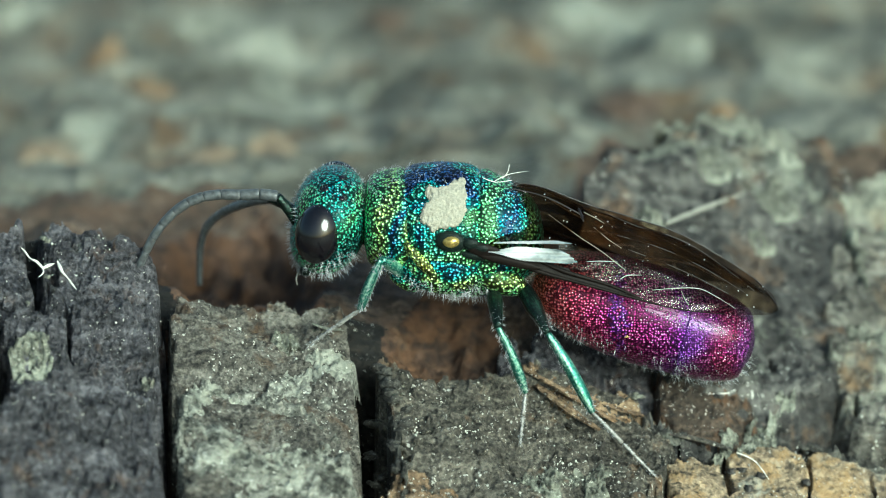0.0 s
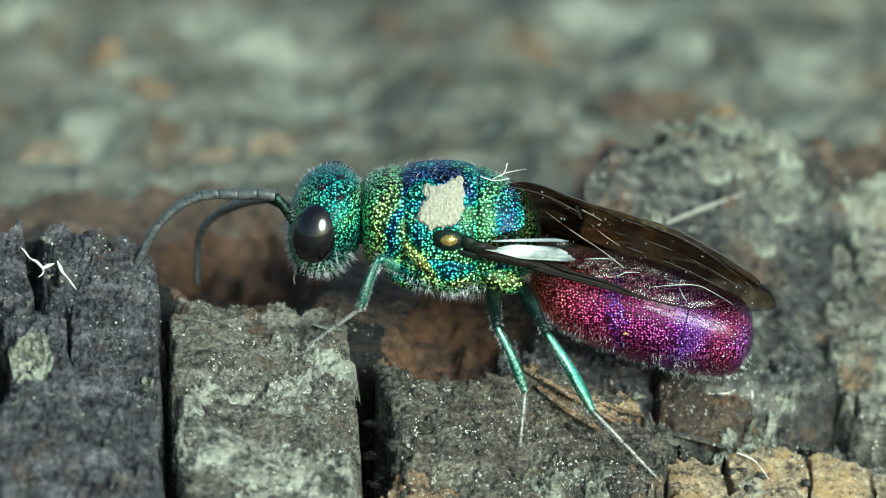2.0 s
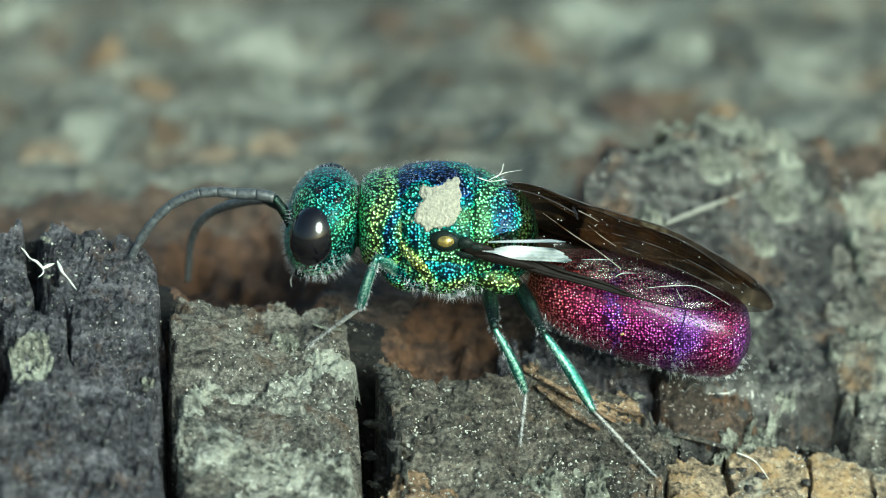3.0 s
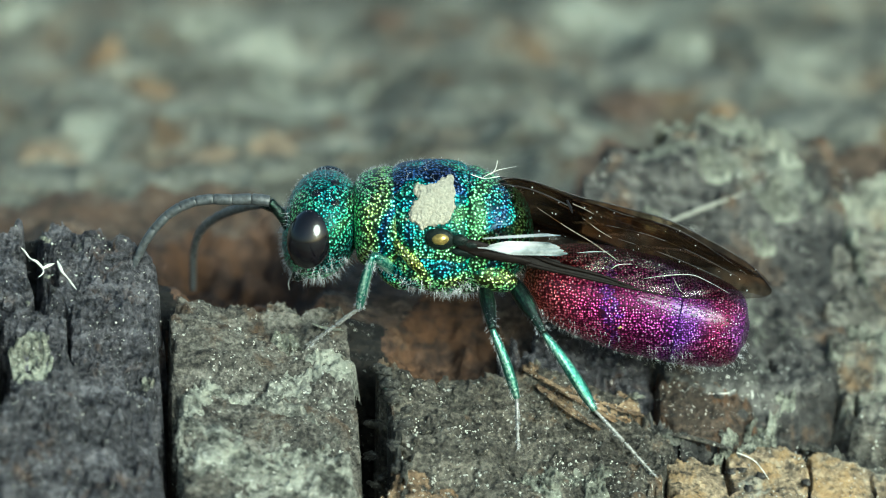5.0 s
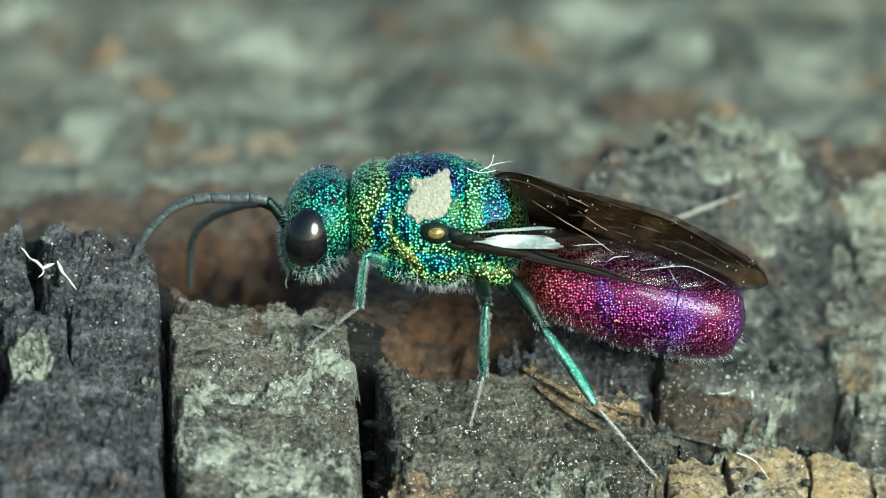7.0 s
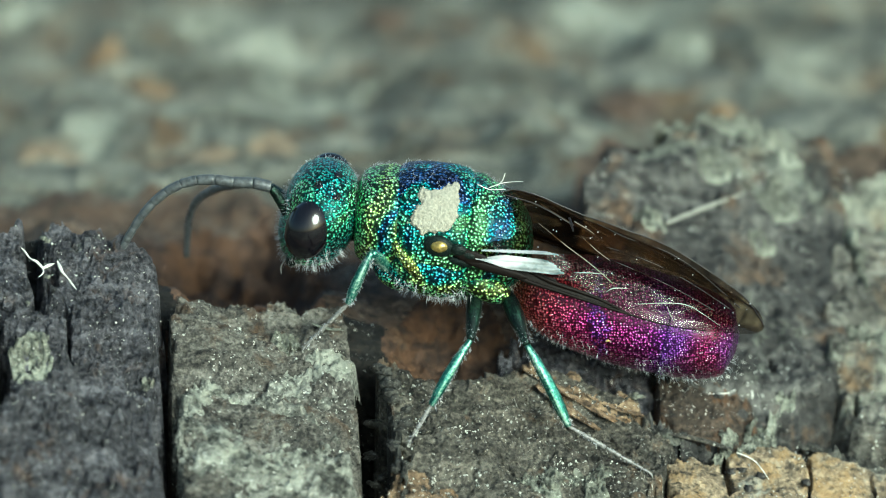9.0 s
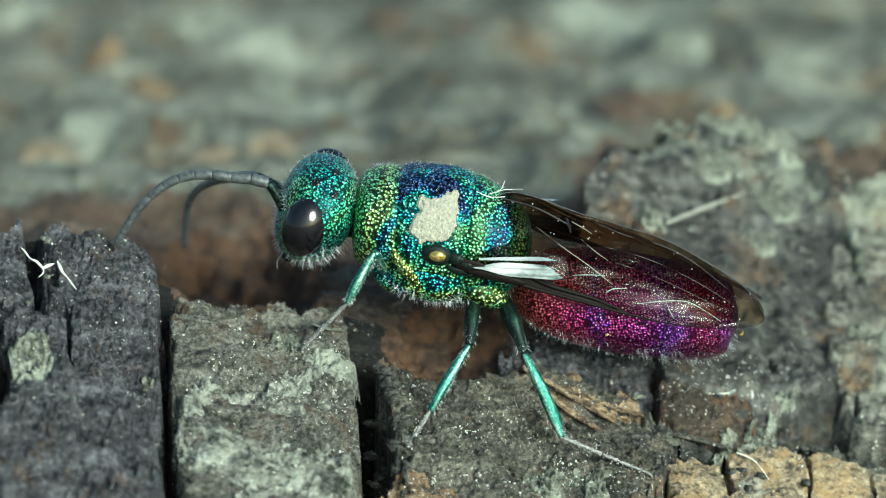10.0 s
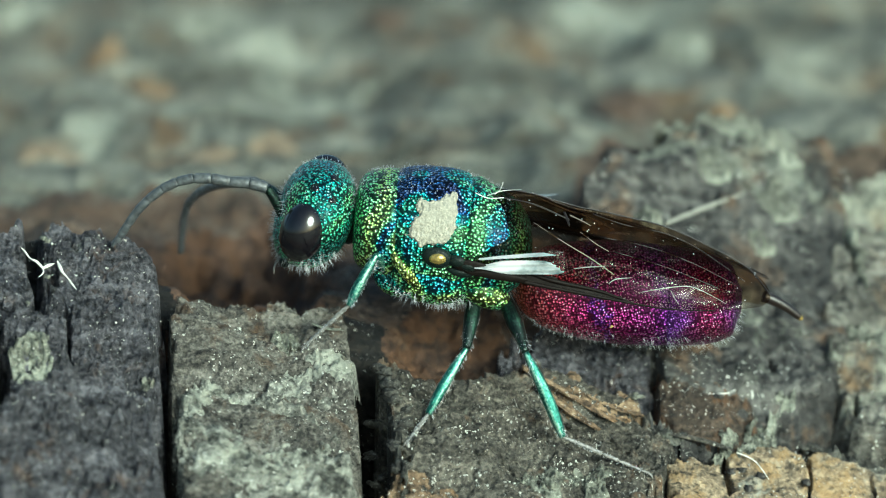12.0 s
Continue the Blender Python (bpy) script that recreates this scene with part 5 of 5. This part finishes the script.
TWITCH = [(0, 0), (.3, 2), (.6, 5), (.9, 3), (1.2, 0), (2.75, 0), (3.0, 4), (3.2, 2), (3.6, 0), (12, 0)]
DROOP = [(0, 0), (7.2, 0), (8.8, -2), (9.5, -4), (10.5, -4), (12, -4)]
# legs: seconds, then ankle and toe
STEPS = {"front": [(0, -1.57, -1.25, -.80, -2.57, -1.15, -1.57), (7.2, -1.60, -1.25, -.75, -2.57, -1.15, -1.57), (9.5, -1.82, -1.3, -.66, -2.66, -1.17, -1.60), (12, -1.76, -1.3, -.68, -2.66, -1.17, -1.60)],
         "mid": [(0, 1.565, -1.6, -2.34, 1.46, -1.99, -3.22), (2.5, 1.555, -1.6, -2.33, 1.46, -1.99, -3.22), (3, 1.565, -1.6, -2.38, 1.46, -1.99, -3.22), (4.9, 1.41, -1.65, -2.39, 1.42, -2.1, -3.30), (5.2, 1.35, -1.65, -2.38, 1.40, -2.1, -3.28), (5.3, 0.92, -1.7, -1.93, 0.88, -1.9, -2.95), (5.4, 0.79, -1.7, -1.57, 0.75, -1.9, -2.6), (5.5, .94, -1.7, -1.98, .90, -2.11, -3.15), (6.1, .98, -1.7, -2.02, .83, -2.13, -3.14), (6.5, .90, -1.7, -1.98, .73, -2.09, -3.10), (6.9, .83, -1.7, -1.84, .51, -1.91, -2.93), (7.2, .73, -1.7, -1.79, .51, -1.91, -2.93), (7.8, .5, -1.7, -1.8, .2, -2.1, -2.8), (8.8, .18, -1.7, -2.25, -.33, -2.55, -3.07), (9.0, -.1, -1.7, -2.41, -.63, -2.68, -3.08), (9.3, -.12, -1.7, -2.52, -.62, -2.72, -3.12), (12, -.2, -1.7, -2.71, -.68, -2.71, -3.10)],
         "hind": [(0, 2.83, -1.8, -2.67, 4.09, -2.03, -3.95), (5, 2.85, -1.8, -2.6, 4.09, -2.03, -3.95), (7.2, 2.83, -1.8, -2.46, 4.09, -2.03, -3.95), (8.8, 2.58, -1.85, -2.95, 3.95, -2.0, -3.88), (9.5, 2.36, -1.9, -3.2, 3.93, -2.0, -3.87), (12, 2.33, -1.9, -3.17, 3.93, -2.0, -3.87)]}


def turned(centre, shift, rx=0.0, ry=0.0, rz=0.0):
    """A rigid move of the resting world about a centre, in millimetres."""
    c = Vector(centre) * MM
    return Matrix.Translation(c + Vector(shift) * MM) @ Euler((radians(rx), radians(ry), radians(rz))).to_matrix().to_4x4() @ Matrix.Translation(-c)


def along(start, end):
    """The pose of a limb part from its joint towards the next one, in metres."""
    way = (Vector(end) - Vector(start)).normalized()
    return Matrix.Translation(Vector(start) * MM) @ way.to_track_quat("X", "Z").to_matrix().to_4x4()


def motions():
    times = sorted({round(0.25 * k, 3) for k in range(49)} | {0.1, 0.3, 0.4, 0.6, 0.9, 1.1, 1.2, 2.9, 3.1, 3.2, 3.6, 5.1, 5.2, 5.3, 5.4, 5.6, 7.2, 8.8, 8.9, 9.1, 9.2})
    seat = Matrix.Translation(Vector(BASE) * MM)
    rows = {"wasp": [], "head": [], "gaster": [], "sting": [], "near_wing": [], "far_wing": [], "near_antenna": [], "far_antenna": []}
    limbs = {(s, k): [[], [], []] for s in ("near", "far") for k in JOINTS}
    for t in times:
        bx, bz, bp, by, br = smooth_curve(BODY, t)[0]
        body = turned((0.14, 0, 0.57), (bx, 0, bz), br, bp, by)
        home = (body @ seat).inverted()
        rows["wasp"].append((t, body @ seat))
        hx, hz, hp, hr = smooth_curve(HEADS, t)[0]
        skull = turned(HEAD_AT, (hx, 0, hz), hr, hp)
        rows["head"].append((t, home @ skull @ Matrix.Translation(Vector(HEAD_AT) * MM)))
        for name, start, sway in (("near_antenna", (-2.80, -0.42, 0.66), 0.25 * math.sin(4.1 * t) + float(smooth_curve(TWITCH, t)[0][0])), ("far_antenna", (-2.80, 0.45, 0.62), 0.3 * math.sin(3.3 * t + 1) + float(smooth_curve(TWITCH, t)[0][0]) + float(smooth_curve(DROOP, t)[0][0]))):
            p = start
            rows[name].append((t, home @ skull @ Matrix.Translation(Vector(p) * MM) @ pose(0, 0, 0, 0, sway, 0)))
        g = float(smooth_curve(GASTERS, t)[0][0])
        slip, lift = smooth_curve(SLIDE, t)[0]
        root = body @ (Vector(GASTER_AT) * MM) + Vector((slip, 0, lift)) * MM
        tail = Matrix.Translation(root) @ pose(0, 0, 0, br, g, by)
        rows["gaster"].append((t, home @ tail))
        out = 0.85 * float(step(9.6, 10.5, t)) + 0.15 * float(step(10.5, 11.5, t))
        rows["sting"].append((t, home @ tail @ pose(0, 0, 0, 0, 18.2, 0) @ Matrix.Translation(Vector((3.25 + 1.62 * out, 0, 0.13)) * MM) @ pose(0, 0, 0, 0, 24, 0)))
        w = float(smooth_curve(WINGS, t)[0][0])
        for name, sign in (("near_wing", -1), ("far_wing", 1)):
            hinge = Vector((WING_AT[0], sign * abs(WING_AT[1]), WING_AT[2])) * MM
            rows[name].append((t, home @ Matrix.Translation(body @ hinge) @ pose(0, 0, 0, br, w + (1.5 if sign > 0 else 0.0), by)))
        for k in JOINTS:
            ankle_toe = smooth_curve(STEPS[k], t)[0]
            for s, legs, rest in (("near", LEGS, JOINTS), ("far", FAR_LEGS, FAR)):
                lengths = legs[k][1]
                hip = Vector(body @ (Vector(rest[k][0]) * MM)) / MM
                knee = Vector(body @ (Vector(rest[k][1]) * MM)) / MM
                if s == "near":
                    ankle, toe = Vector(ankle_toe[:3]), Vector(ankle_toe[3:])
                else:
                    ankle, toe = Vector(rest[k][2]), Vector(rest[k][3])
                if s == "near":
                    rise = max(0.0, float(top_of(toe.x, toe.y)) + 0.03 - toe.z)
                    toe.z += rise
                    ankle.z += rise * 0.5
                ankle = toe + (ankle - toe).normalized() * lengths[2]
                knee = bend(hip, ankle, knee, lengths[0], lengths[1])
                for list_, a, b in zip(limbs[s, k], (hip, knee, ankle), (knee, ankle, toe)):
                    list_.append((t, home @ along(a, b)))
    for name, ob in (("wasp", wasp), ("head", head_part), ("gaster", abdomen), ("sting", sting_part), ("near_wing", near_wing), ("far_wing", far_wing), ("near_antenna", near_antenna), ("far_antenna", far_antenna)):
        walk(ob, rows[name])
    for (s, k), lists in limbs.items():
        for ob, r in zip((LEGS if s == "near" else FAR_LEGS)[k][0], lists):
            walk(ob, r)


def bend(hip, ankle, hint, upper, lower):
    """The knee between hip and ankle, nearest to a hint."""
    line = ankle - hip
    d = min(max(line.length, abs(upper - lower) + 1e-3), upper + lower - 1e-3)
    line.normalize()
    a = (upper**2 - lower**2 + d**2) / (2 * d)
    h = math.sqrt(max(upper**2 - a**2, 0))
    side = (hint - hip) - line * (hint - hip).dot(line)
    return hip + line * a + side.normalized() * h


motions()
